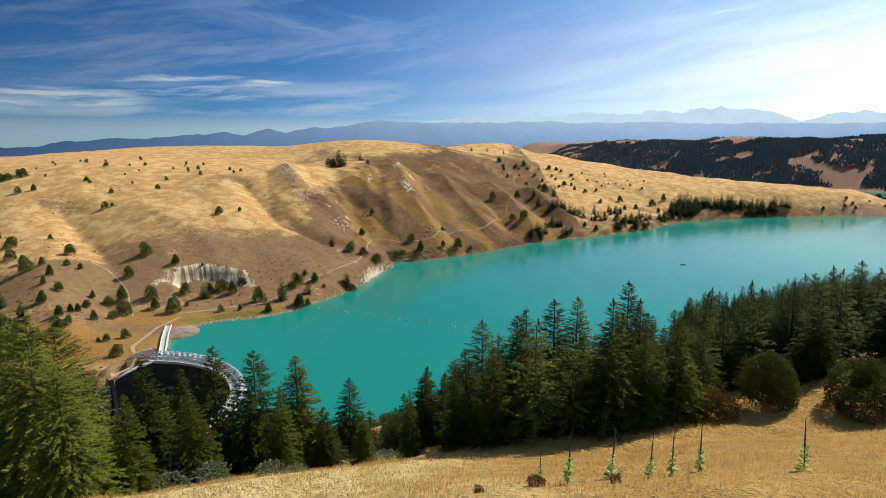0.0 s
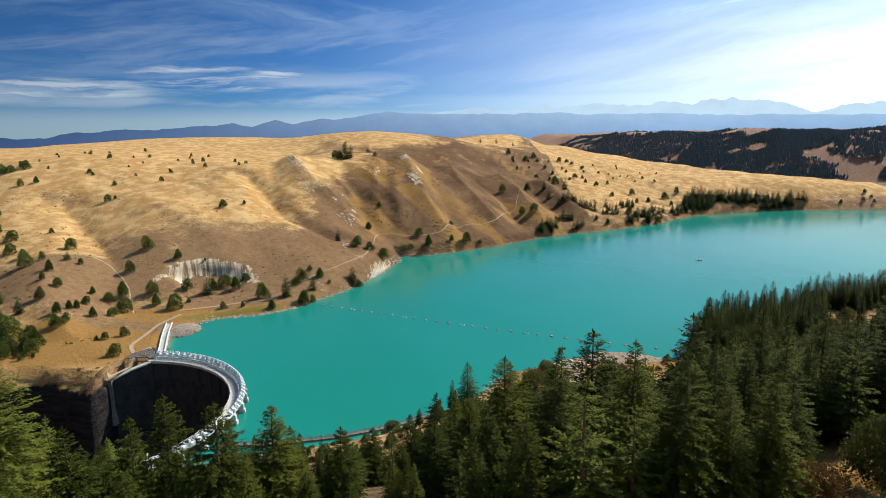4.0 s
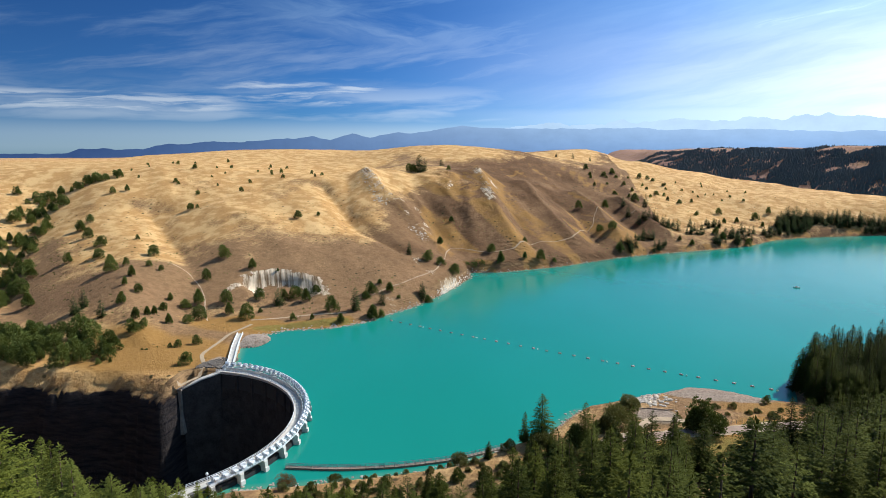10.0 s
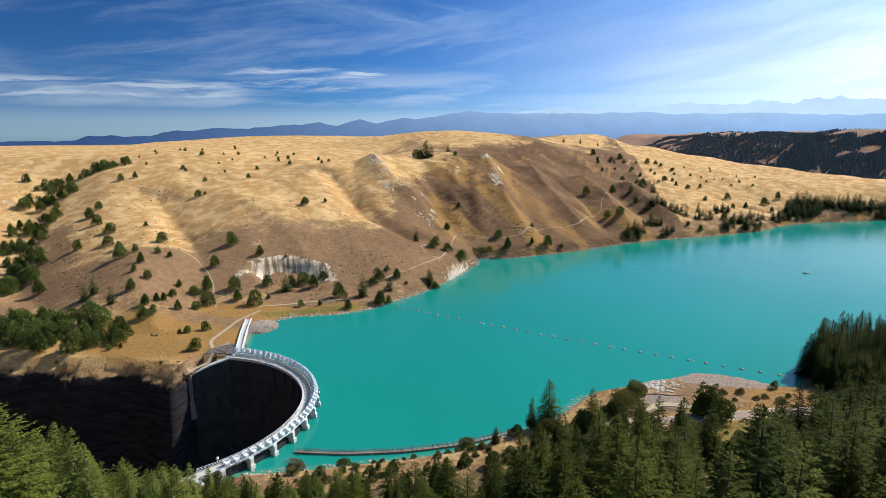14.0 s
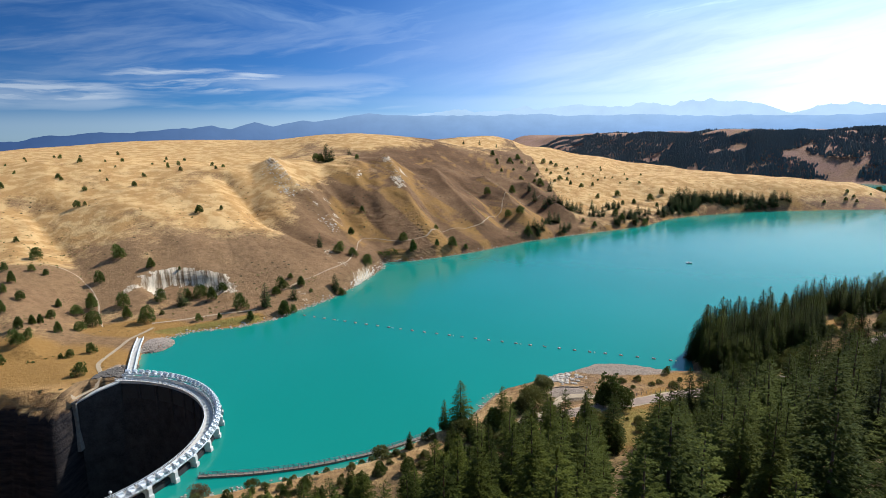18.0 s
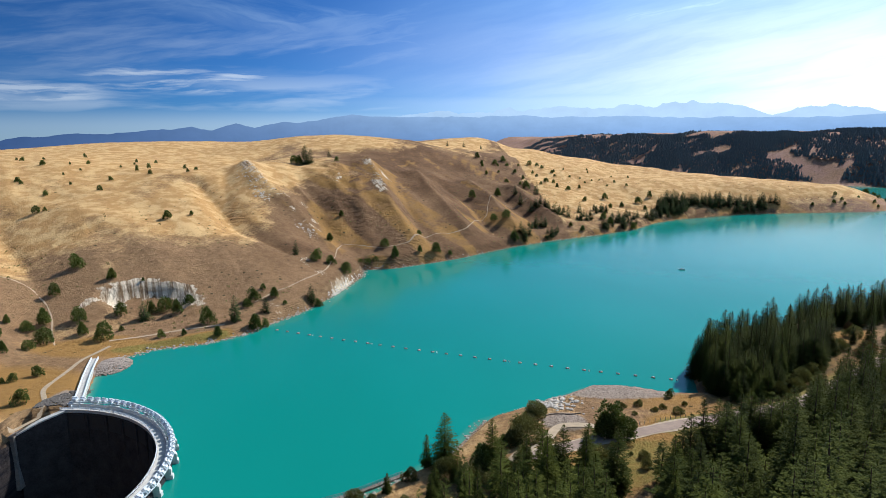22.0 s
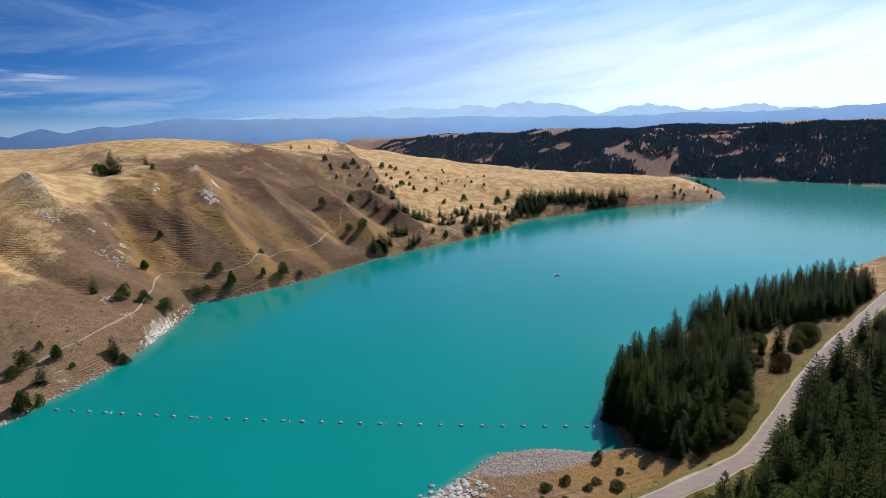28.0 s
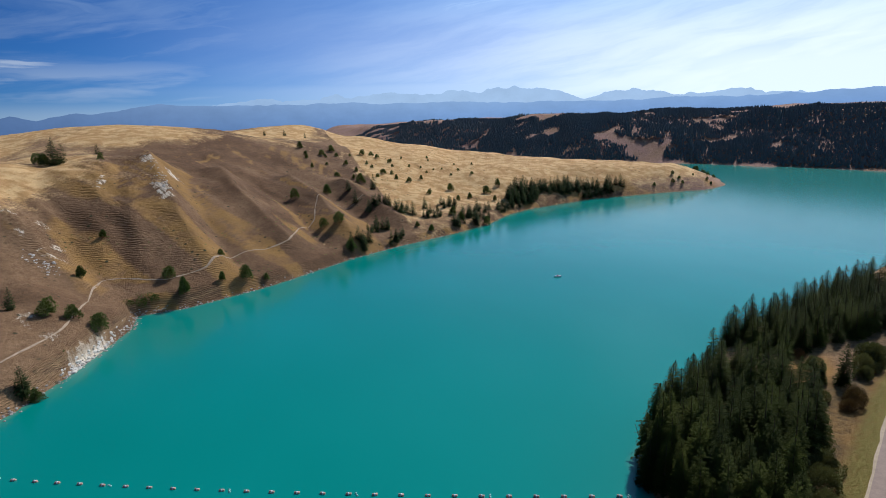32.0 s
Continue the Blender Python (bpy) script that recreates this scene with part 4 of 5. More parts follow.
def stone_field(name, label, spots, mat, category="rocks"):
    sh = Shape()
    for x, y, z, r in spots:
        co, fs = stone_np[rng.randrange(6)]
        a, n = rng.uniform(0, 6.28), len(sh.v)
        c, s = math.cos(a) * r, math.sin(a) * r
        sh.v += [(x + p[0] * c - p[1] * s, y + p[0] * s + p[1] * c, z + p[2] * r) for p in co]
        sh.f += [tuple(i + n for i in f) for f in fs]
    return tagged(new(name, sh.mesh(name, mat)), label, category, kind="stuff")


mound = []
for _ in range(1900):
    a, q = rng.uniform(0, 6.28), math.sqrt(rng.random())
    x, y = -145.5 + 8.5 * q * math.cos(a), 323 + 11 * q * math.sin(a)
    mound.append((x, y, 2.6 * (1 - q ** 2.5) + 0.1, rng.uniform(0.45, 1.15)))
stone_field("riprap_mound", "round mound of grey-brown riprap stones beside the causeway", mound, MAT_RIPRAP)
bank = []
for _ in range(420):
    u, v = rng.random(), rng.random()
    x, y = -139.5 - 10.5 * u, 276 + 24 * v * (1 - 0.75 * u) - 3 * u
    bank.append((x, y, ground_z(x, y) + 0.2, rng.uniform(0.8, 1.6)))
stone_field("riprap_bank", "dark grey riprap slope below the causeway", bank, MAT_DARKSTONE)

# ---- on the water ----
boom = tagged(new("log_boom"), "long floating debris boom walkway with rusty rails", "boom")
B = np.array([(-77, 199), (-60.5, 200), (-42.5, 203.6), (-23, 211), (-7.5, 221)])
t = np.linspace(0, 4, 25)
bx, by = np.interp(t, range(5), B[:, 0]), np.interp(t, range(5), B[:, 1])
for _ in range(3):
    bx[1:-1], by[1:-1] = (bx[:-2] + 2 * bx[1:-1] + bx[2:]) / 4, (by[:-2] + 2 * by[1:-1] + by[2:]) / 4
for i in range(24):
    a, b = Vector((bx[i], by[i], 0.35)), Vector((bx[i + 1], by[i + 1], 0.35))
    mid, ln, ang = (a + b) / 2, (b - a).length, math.degrees(math.atan2(b.y - a.y, b.x - a.x))
    sec = Shape().box((-ln / 2 + 0.05, -0.75, -0.5), (ln / 2 - 0.05, 0.75, 0.25))
    section = part("boom_section", sec.mesh("boom_section", MAT_WOOD), boom, at=pose(*mid, 0, 0, ang))
    for y in (-0.68, 0.68):
        part("rail", Shape().rod((-ln / 2, y, 1.0), (ln / 2, y, 1.0), 0.06).rod((-ln / 2, y, 0.6), (ln / 2, y, 0.6), 0.05).rod((0, y, 0.2), (0, y, 1.05), 0.06).rod((-ln / 2 + 0.1, y, 0.2), (-ln / 2 + 0.1, y, 1.05), 0.06).mesh("rail", MAT_STEEL), section)

float_sh = Shape().rod((-0.75, 0, 0.12), (-0.6, 0, 0.12), 0.3, 0.42, 10).rod((-0.6, 0, 0.12), (0.6, 0, 0.12), 0.42, 0.42, 10).rod((0.6, 0, 0.12), (0.75, 0, 0.12), 0.42, 0.3, 10)
float_me = float_sh.mesh("float_body", MAT_ORANGE, True)
band_me = Shape().rod((-0.16, 0, 0.12), (0.16, 0, 0.12), 0.45, 0.45, 10).mesh("float_band", MAT_WHITE, True)
under_me = Shape().box((-0.7, -0.45, -0.25), (0.7, 0.45, -0.02)).mesh("float_chain_plate", MAT_DARK)
buoy = tagged(new("buoy"), "faded orange barrier float with a white band on the water", "buoy", "barrier floats")
part("float_body", float_me, buoy), part("float_band", band_me, buoy, "white band"), part("float_chain_plate", under_me, buoy)
marker = tagged(new("marker_float"), "small pale green twin float on the barrier line", "buoy", "marker floats")
for x in (-0.3, 0.35):
    part("ball", Shape().rod((x, x, -0.1), (x, x, 0.2), 0.32, 0.3, 10).rod((x, x, 0.2), (x, x, 0.42), 0.3, 0.08, 10).mesh("ball", MAT_MINT, True), marker)
line_a, line_b = Vector((-80, 372, 0)), Vector((104.5, 287.5, 0))
across = Vector((0.42, 0.91, 0))
for i in range(29):
    u = i / 28
    p = line_a.lerp(line_b, u) - across * 9.0 * (4 * u * (1 - u)) * 0.35
    m = pose(p.x, p.y, 0, 0, 0, -25 + rng.uniform(-12, 12))
    if i == 0:
        buoy.matrix_basis = m
    else:
        copy_thing(buoy, m)
    if i % 5 == 3:
        q = line_a.lerp(line_b, u + 0.011) - across * 9.0 * (4 * u * (1 - u)) * 0.35
        m = pose(q.x, q.y, 0, 0, 0, rng.uniform(0, 90))
        if i == 3:
            marker.matrix_basis = m
        else:
            copy_thing(marker, m)

boat = tagged(new("boat"), "small white fishing boat with red gear on the lake", "boat")
boat.matrix_basis = pose(201, 496, 0, 0, 0, 170) @ Matrix.Scale(0.95, 4)
hull = Shape()
prof = [(-2.2, 0.75), (-1.0, 0.95), (0.6, 0.9), (1.7, 0.5), (2.3, 0.05)]
for x, w in prof:
    hull.v += [(x, -w, 0.62), (x, -w * 0.75, -0.15), (x, w * 0.75, -0.15), (x, w, 0.62), (x, w * 0.8, 0.30), (x, -w * 0.8, 0.30)]
for i in range(4):
    hull.f += [(6 * i + j, 6 * i + (j + 1) % 6, 6 * i + 6 + (j + 1) % 6, 6 * i + 6 + j) for j in range(6)]
hull.f.append((5, 4, 3, 2, 1, 0))
part("hull", hull.mesh("hull", MAT_WHITE), boat)
part("foredeck", Shape().box((0.9, -0.75, 0.55), (1.9, 0.75, 0.72)).box((-2.2, -0.85, 0.55), (-1.3, 0.85, 0.72)).mesh("foredeck", MAT_WHITE), boat)
part("seat", Shape().box((-0.9, -0.7, 0.3), (-0.5, 0.7, 0.55)).box((0.5, -0.6, 0.3), (0.9, 0.6, 0.55)).mesh("seat", MAT_WHITE), boat)
part("outboard", Shape().box((-2.6, -0.2, 0.2), (-2.2, 0.2, 1.0)).rod((-2.45, 0, -0.3), (-2.45, 0, 0.2), 0.08).mesh("outboard", MAT_DARK), boat)
part("gear_bag", Shape().box((-0.35, -0.45, 0.3), (0.35, 0.45, 0.95)).box((-0.25, -0.3, 0.95), (0.25, 0.3, 1.25)).mesh("gear_bag", MAT_RED), boat, "red gear bag")


# ---- plants ----
def trunk_mesh(h, r, lean=0.0):
    sh = Shape()
    sh.rod((0, 0, -0.6), (lean * 0.3, 0, h * 0.35), r, r * 0.75, 7, False).rod((lean * 0.3, 0, h * 0.35), (lean, 0, h * 0.95), r * 0.75, r * 0.12, 6, False)
    return sh.mesh("trunk", MAT_BARK, True)


def spray(sh, p, way, side, length, width):
    """One flat twig of needles, folded along its middle."""
    q = p + way * length
    m = p + way * length * 0.45
    n = len(sh.v)
    dip = Vector((0, 0, -0.18 * width))
    sh.v += [tuple(p), tuple(m + side * width + dip), tuple(q), tuple(m - side * width + dip)]
    sh.f += [(n, n + 1, n + 2), (n, n + 2, n + 3)]


def fir_crown(seed, h, r, mat, levels=24, arms=6, twigs=7, low=0.10, open_=0.0, size=1.0, droop=0.25, round_=0.75):
    """Whorls of uneven boughs, each hung with twigs that point every way."""
    g = random.Random(seed)
    sh = Shape()
    lumps = [(g.uniform(0, 6.28), g.uniform(0.0, 0.9), g.uniform(0.6, 1.35)) for _ in range(9)]
    for k in range(levels):
        u = (k + g.uniform(-0.35, 0.35)) / (levels - 1)
        u = min(max(u, 0), 1)
        z = h * (low + (0.985 - low) * u)
        reach = r * ((1 - u) ** round_) * min(1, 0.75 + 1.8 * u) + 0.10
        tip = size * (0.40 + 0.60 * (1 - u))
        turn = g.uniform(0, 6.28)
        for j in range(max(3, int(arms * (1.15 - 0.5 * u)))):
            if g.random() < open_:
                continue
            a = turn + 6.283 * j / arms + g.uniform(-0.5, 0.5)
            ln = reach * g.uniform(0.72, 1.06)
            for la, lu, lf in lumps:
                if abs(((a - la + 3.14) % 6.28) - 3.14) < 0.8 and abs(u - lu) < 0.12:
                    ln *= lf
            out = Vector((math.cos(a), math.sin(a), 0))
            rise = 0.6 * u - droop * (1 - u) + g.uniform(-0.15, 0.15)
            n = max(2, int(twigs * (0.3 + ln / r)))
            for i in range(n):
                s = (i + g.uniform(0.2, 1.0)) / n
                p = out * (ln * (0.15 + 0.85 * s)) + Vector((0, 0, z + rise * ln * s - 0.14 * ln * s * s))
                for sd in (-1, 1):
                    b = a + sd * g.uniform(0.15, 1.1)
                    way = Vector((math.cos(b), math.sin(b), g.uniform(-0.55, 0.25))).normalized()
                    side = way.cross(Vector((g.uniform(-0.55, 0.55), g.uniform(-0.55, 0.55), 1.0))).normalized()
                    spray(sh, p, way, side, tip * g.uniform(0.55, 1.15), tip * g.uniform(0.15, 0.26))
    for k in range(8):
        a = g.uniform(0, 6.28)
        way = Vector((0.25 * math.cos(a), 0.25 * math.sin(a), 1)).normalized()
        spray(sh, Vector((0, 0, h * (0.95 + 0.006 * k))), way, way.orthogonal().normalized(), 0.03 * h, 0.005 * h)
    return sh.mesh("crown", mat)


def bush_crown(seed, h, r, mat, count, size, shape=1.0):
    """Rounded to conical dense crown of many small sprays, with an uneven outline."""
    g = random.Random(seed)
    sh = Shape()
    lumps = [(Vector((g.gauss(0, 1), g.gauss(0, 1), g.gauss(0.2, 0.7))).normalized(), g.uniform(0.66, 1.28)) for _ in range(14)]
    for _ in range(count):
        c, a = g.uniform(-0.55, 1.0), g.uniform(0, 6.28)
        s = math.sqrt(1 - c * c)
        d = Vector((s * math.cos(a), s * math.sin(a), c))
        q = g.uniform(0.78, 1.03) if g.random() < 0.7 else g.uniform(0.2, 0.8)
        for way, f in lumps:
            if d.dot(way) > 0.80:
                q *= f
        wide = r * (1 - 0.16 * shape * max(c, -0.2))
        p = Vector((wide * d.x * q, wide * d.y * q, max(h * (0.36 + 0.64 * c * q), 0.02 * h)))
        way = (d + Vector((g.uniform(-0.8, 0.8), g.uniform(-0.8, 0.8), g.uniform(-0.3, 0.9)))).normalized()
        side = way.cross(Vector((g.uniform(-1, 1), g.uniform(-1, 1), g.uniform(-1, 1)))).normalized()
        spray(sh, p, way, side, size * g.uniform(0.6, 1.3), size * g.uniform(0.25, 0.5))
    return sh.mesh("crown", mat)


def tree(name, label, category, group, trunk, crown):
    ob = tagged(new(name), label, category, group)
    part("trunk", trunk, ob), part("crown", crown, ob)
    return ob


def put(kinds, spots, g, lean=2.0):
    """Copies trees of the given kinds (unit height 10) to (x, y, height)."""
    for x, y, h in spots:
        ob = kinds[g.randrange(len(kinds))]
        s = h / 10.0
        w = min(s, 1.8) * g.uniform(0.88, 1.2)
        m = pose(x, y, ground_z(x, y) - 0.1, g.uniform(-lean, lean), g.uniform(-lean, lean), g.uniform(0, 360)) @ Matrix.Diagonal((w, w, s, 1))
        if ob.get("placed"):
            copy_thing(ob, m @ Matrix.Diagonal((1 / ob.scale[0], 1 / ob.scale[1], 1 / ob.scale[2], 1)))
        else:
            ob.matrix_basis = m
            ob["placed"] = 1


def conifers(name, label, mat, forms, trunk=0.17):
    return [tree(name, label, "conifer", "slope conifers", trunk_mesh(10, trunk), fir_crown(sd, 10, r, mat, lv, am, tw, lo, op, sz, dr, rd)) for sd, r, lv, am, tw, lo, op, sz, dr, rd in forms]


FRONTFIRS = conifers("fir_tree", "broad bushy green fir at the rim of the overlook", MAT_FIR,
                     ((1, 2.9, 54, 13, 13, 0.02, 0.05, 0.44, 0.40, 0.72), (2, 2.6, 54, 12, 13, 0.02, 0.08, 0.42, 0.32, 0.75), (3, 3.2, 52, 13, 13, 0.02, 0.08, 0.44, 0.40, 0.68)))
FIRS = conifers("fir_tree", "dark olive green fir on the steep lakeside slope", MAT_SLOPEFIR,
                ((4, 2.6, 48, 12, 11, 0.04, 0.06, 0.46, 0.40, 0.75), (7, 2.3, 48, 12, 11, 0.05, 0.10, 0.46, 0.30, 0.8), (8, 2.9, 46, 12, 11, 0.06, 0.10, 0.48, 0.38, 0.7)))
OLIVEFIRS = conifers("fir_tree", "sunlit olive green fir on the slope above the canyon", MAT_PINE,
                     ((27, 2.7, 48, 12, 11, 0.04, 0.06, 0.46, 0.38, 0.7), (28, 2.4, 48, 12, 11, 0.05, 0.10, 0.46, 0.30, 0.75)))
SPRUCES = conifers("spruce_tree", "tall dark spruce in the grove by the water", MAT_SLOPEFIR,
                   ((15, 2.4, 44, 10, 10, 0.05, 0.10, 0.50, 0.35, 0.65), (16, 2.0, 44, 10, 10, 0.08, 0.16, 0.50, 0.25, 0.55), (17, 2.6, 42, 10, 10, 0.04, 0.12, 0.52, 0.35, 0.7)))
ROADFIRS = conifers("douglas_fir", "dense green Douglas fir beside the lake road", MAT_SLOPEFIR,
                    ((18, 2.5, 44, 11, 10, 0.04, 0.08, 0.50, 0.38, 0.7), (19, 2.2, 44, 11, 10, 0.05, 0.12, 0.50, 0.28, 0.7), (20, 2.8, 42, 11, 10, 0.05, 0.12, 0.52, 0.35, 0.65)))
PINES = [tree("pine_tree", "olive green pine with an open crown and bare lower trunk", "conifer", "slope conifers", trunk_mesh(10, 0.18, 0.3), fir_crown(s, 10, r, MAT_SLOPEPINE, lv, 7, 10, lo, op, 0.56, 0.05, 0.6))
         for s, r, lv, lo, op in ((5, 2.3, 30, 0.16, 0.20), (6, 2.6, 27, 0.20, 0.24))]
JUNIPERS = [tree("juniper", "dark green rounded juniper on the dry hillside", "juniper", "hillside junipers", trunk_mesh(6, 0.22), bush_crown(s, 10, r, MAT_JUNIPER, 2200, 0.72, sp))
            for s, r, sp in ((11, 4.4, 1.6), (12, 3.7, 2.6), (13, 4.9, 1.0), (14, 3.3, 3.2))]
HILLPINES = [tree("hill_conifer", "dark green conifer on the far hillside", "conifer", "hillside conifers", trunk_mesh(10, 0.2), fir_crown(s, 10, r, MAT_HILLFIR, 26, 8, 7, 0.03, 0.06, 0.9, 0.2, 0.6))
             for s, r in ((21, 3.0), (22, 2.5))]
g = random.Random(77)

# junipers on the bench and the slopes north of the dam: x, y, height
BENCH = [(-341, 455, 8), (-362, 474, 9), (-318, 439, 8), (-324, 412, 7), (-266, 424, 8), (-298, 454, 4), (-239, 390, 4), (-302, 414, 7), (-286, 404, 6), (-269, 381, 8), (-264, 390, 5), (-245, 368, 7),
         (-249, 393, 4), (-240, 354, 5), (-230, 352, 5), (-228, 333, 7), (-347, 403, 9), (-312, 360, 9), (-203, 306, 7), (-201, 312, 5), (-210, 319, 6), (-209, 328, 5), (-208, 333, 5), (-211, 346, 5), (-216, 362, 5), (-196, 327, 6),
         (-208, 364, 6), (-192, 339, 5), (-203, 371, 9), (-192, 351, 8), (-168, 306, 5)]
LOWER = [(-157, 277, 6), (-198, 272, 3), (-194, 275, 2.6), (-177, 297, 2.6), (-174, 299, 4), (-295, 527, 5.7), (-290, 530, 3.4), (-337, 580, 3.8), (-383, 547, 6), (-375, 556, 6), (-364, 489, 7), (-420, 508, 6), (-510, 539, 12), (-487, 552, 8),
         (-213, 426, 9), (-212, 399, 7), (-188, 417, 7), (-186, 374, 8), (-179, 363, 7), (-164, 354, 9), (-169, 385, 7), (-161, 367, 3), (-158, 398, 7), (-151, 401, 8), (-140, 390, 8), (-137, 401, 6)]
SHORE = [(-118, 375, 9.7), (-108, 360, 5.7), (-103, 400, 5.5), (-101, 407, 7), (-98, 419, 3.3), (-90, 412, 6.4), (-92, 374, 8.8), (-88, 379, 5), (-82, 404, 2.4), (-65, 419, 5.6), (-75, 483, 8.3), (-65, 484, 6.5), (-74, 545, 7), (-54, 480, 8.2),
         (-170, 418, 2.6), (-136, 357, 4.4), (-125, 359, 3.6), (-191, 514, 6.7), (-178, 528, 3.7), (-133, 718, 8), (-126, 708, 9), (-85, 695, 5), (-69, 589, 5), (-29, 548, 7), (-20, 533, 10), (0, 573, 4), (0, 548, 5.8), (14, 555, 9), (26, 560, 4)]
EASTERN = [(61, 723, 8), (95, 765, 10), (86, 912, 8), (109, 903, 7), (125, 929, 8), (133, 874, 6), (140, 848, 6), (137, 810, 10), (171, 850, 6), (181, 927, 5), (164, 934, 7), (88, 650, 8), (76, 653, 7), (92, 621, 8), (160, 673, 5), (171, 668, 6),
           (208, 716, 8), (210, 698, 9), (237, 701, 8), (232, 767, 6), (253, 787, 7), (280, 805, 9), (302, 823, 8), (280, 781, 6), (205, 782, 6), (239, 812, 8), (195, 827, 6), (182, 833, 6), (215, 845, 5)]
for spots in (BENCH, LOWER, SHORE, EASTERN):
    put(JUNIPERS, spots, g)
TALL = [(-118, 704, 21), (-107, 800, 9), (-104, 377, 15), (-156, 383, 11), (-90, 391, 9), (-69, 421, 12), (-90, 485, 11), (146, 789, 16), (115, 760, 11), (117, 736, 13), (125, 711, 12), (124, 677, 12), (103, 625, 13), (133, 645, 11),
        (143, 720, 11), (151, 702, 13), (165, 706, 13), (185, 734, 12), (195, 725, 9), (225, 697, 15), (282, 766, 10), (293, 764, 9), (-252, 326, 10), (-251, 332, 11), (-231, 320, 10), (80, 1080, 9), (109, 1083, 8), (52, 1075, 8)]
put(HILLPINES, TALL, g)


def scatter(count, cx, cy, rx, ry, turn, g, hmin, hmax, gap, ok=None):
    c, s, out = math.cos(radians(turn)), math.sin(radians(turn)), []
    for _ in range(count * 8):
        if len(out) >= count:
            break
        a, q = g.uniform(0, 6.283), math.sqrt(g.random())
        u, v = rx * q * math.cos(a), ry * q * math.sin(a)
        x, y = cx + u * c - v * s, cy + u * s + v * c
        if all((x - p[0]) ** 2 + (y - p[1]) ** 2 > gap * gap for p in out) and ground_z(x, y) > 1.0 and (ok is None or ok(x, y)):
            out.append((x, y, g.uniform(hmin, hmax)))
    return out


# the grove on the far shore, the canyon rim and the draw above it
put(HILLPINES, scatter(45, 322, 796, 30, 14, 40, g, 10, 16, 3.8), g)
put(HILLPINES, scatter(65, 408, 818, 75, 12, 6, g, 8, 15, 4.2), g)
for cx, cy, n in ((184, 706, 8), (156, 712, 6), (138, 718, 5), (213, 746, 8), (227, 717, 7), (236, 708, 5), (205, 690, 5), (121, 663, 6), (100, 628, 5), (136, 650, 5), (277, 756, 6), (302, 776, 6), (248, 740, 5)):
    put(HILLPINES, scatter(n, cx, cy, 15, 7, 40, g, 6, 12, 4.0), g)
put(HILLPINES, [(-121, 712, 19), (-114, 708, 15), (-127, 716, 10)], g)
put(JUNIPERS, scatter(8, 560, 830, 70, 14, 0, g, 3, 5, 8) + scatter(8, 660, 890, 16, 16, 0, g, 4, 6, 4), g)
put(JUNIPERS, scatter(54, -252, 286, 56, 20, -4, g, 7, 12, 4.5), g)
for cx, cy in ((-345, 372), (-372, 405), (-396, 440), (-418, 478), (-440, 520), (-455, 560), (-430, 590)):
    put(JUNIPERS, scatter(12, cx, cy, 24, 12, 50, g, 5, 10, 4.5), g)
put(JUNIPERS, scatter(16, 150, 880, 70, 60, 30, g, 3, 6, 10) + scatter(14, 250, 900, 60, 50, 0, g, 2, 4, 12), g)
put(JUNIPERS, scatter(30, -330, 650, 120, 90, 0, g, 2, 5, 14), g)
SHRUB = tree("shrub", "bright green willow shrub at the water's edge", "shrub", "shore shrubs", trunk_mesh(3, 0.1), bush_crown(31, 10, 6.0, MAT_WILLOW, 1200, 0.9, 0.4))
put([SHRUB], [(-42, 527, 5), (-36, 529, 4.5), (-48, 526, 3)], g)

# low brush on the hillside, too small to count
sh = Shape()
gb = random.Random(4)
bx, by = np.array([gb.uniform(-420, 260) for _ in range(9000)]), np.array([gb.uniform(290, 850) for _ in range(9000)])
thick = fbm(bx, by, 45, 3, 81) + 0.5 * fbm(bx, by, 9, 2, 83)
for x, y, dense in zip(bx, by, thick):
    z = ground_z(x, y)
    if z < 2 or dense < 0.14 + 0.6 * float(smooth(28, 60, np.array(z))):
        continue
    size = gb.uniform(0.3, 1.0)
    for _ in range(7):
        p = Vector((x + gb.uniform(-0.6, 0.6) * size, y + gb.uniform(-0.6, 0.6) * size, z + gb.uniform(0, 0.5) * size))
        way = Vector((gb.uniform(-1, 1), gb.uniform(-1, 1), gb.uniform(0.2, 1))).normalized()
        spray(sh, p, way, way.orthogonal().normalized(), gb.uniform(0.5, 1.0) * size, 0.35 * size)
tagged(new("hillside_brush", sh.mesh("hillside_brush", MAT_BRUSH)), "scattered low dark brush on the dry hillside", "brush", kind="stuff")


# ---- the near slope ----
def view_ceiling(x, y):
    """Top height for trees, capped by bearing to fit the camera's sight lines."""
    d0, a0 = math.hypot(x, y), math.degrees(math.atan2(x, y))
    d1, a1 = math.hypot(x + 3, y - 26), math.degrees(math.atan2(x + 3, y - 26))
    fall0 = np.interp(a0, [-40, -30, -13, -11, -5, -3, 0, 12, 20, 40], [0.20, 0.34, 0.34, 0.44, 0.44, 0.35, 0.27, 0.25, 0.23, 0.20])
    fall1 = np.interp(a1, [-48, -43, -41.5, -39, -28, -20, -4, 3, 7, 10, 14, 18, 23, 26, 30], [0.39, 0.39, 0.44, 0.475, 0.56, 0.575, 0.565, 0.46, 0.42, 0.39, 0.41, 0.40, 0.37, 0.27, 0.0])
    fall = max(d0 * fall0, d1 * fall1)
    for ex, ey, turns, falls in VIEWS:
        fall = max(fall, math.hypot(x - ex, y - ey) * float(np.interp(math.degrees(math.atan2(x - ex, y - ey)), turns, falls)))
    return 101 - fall


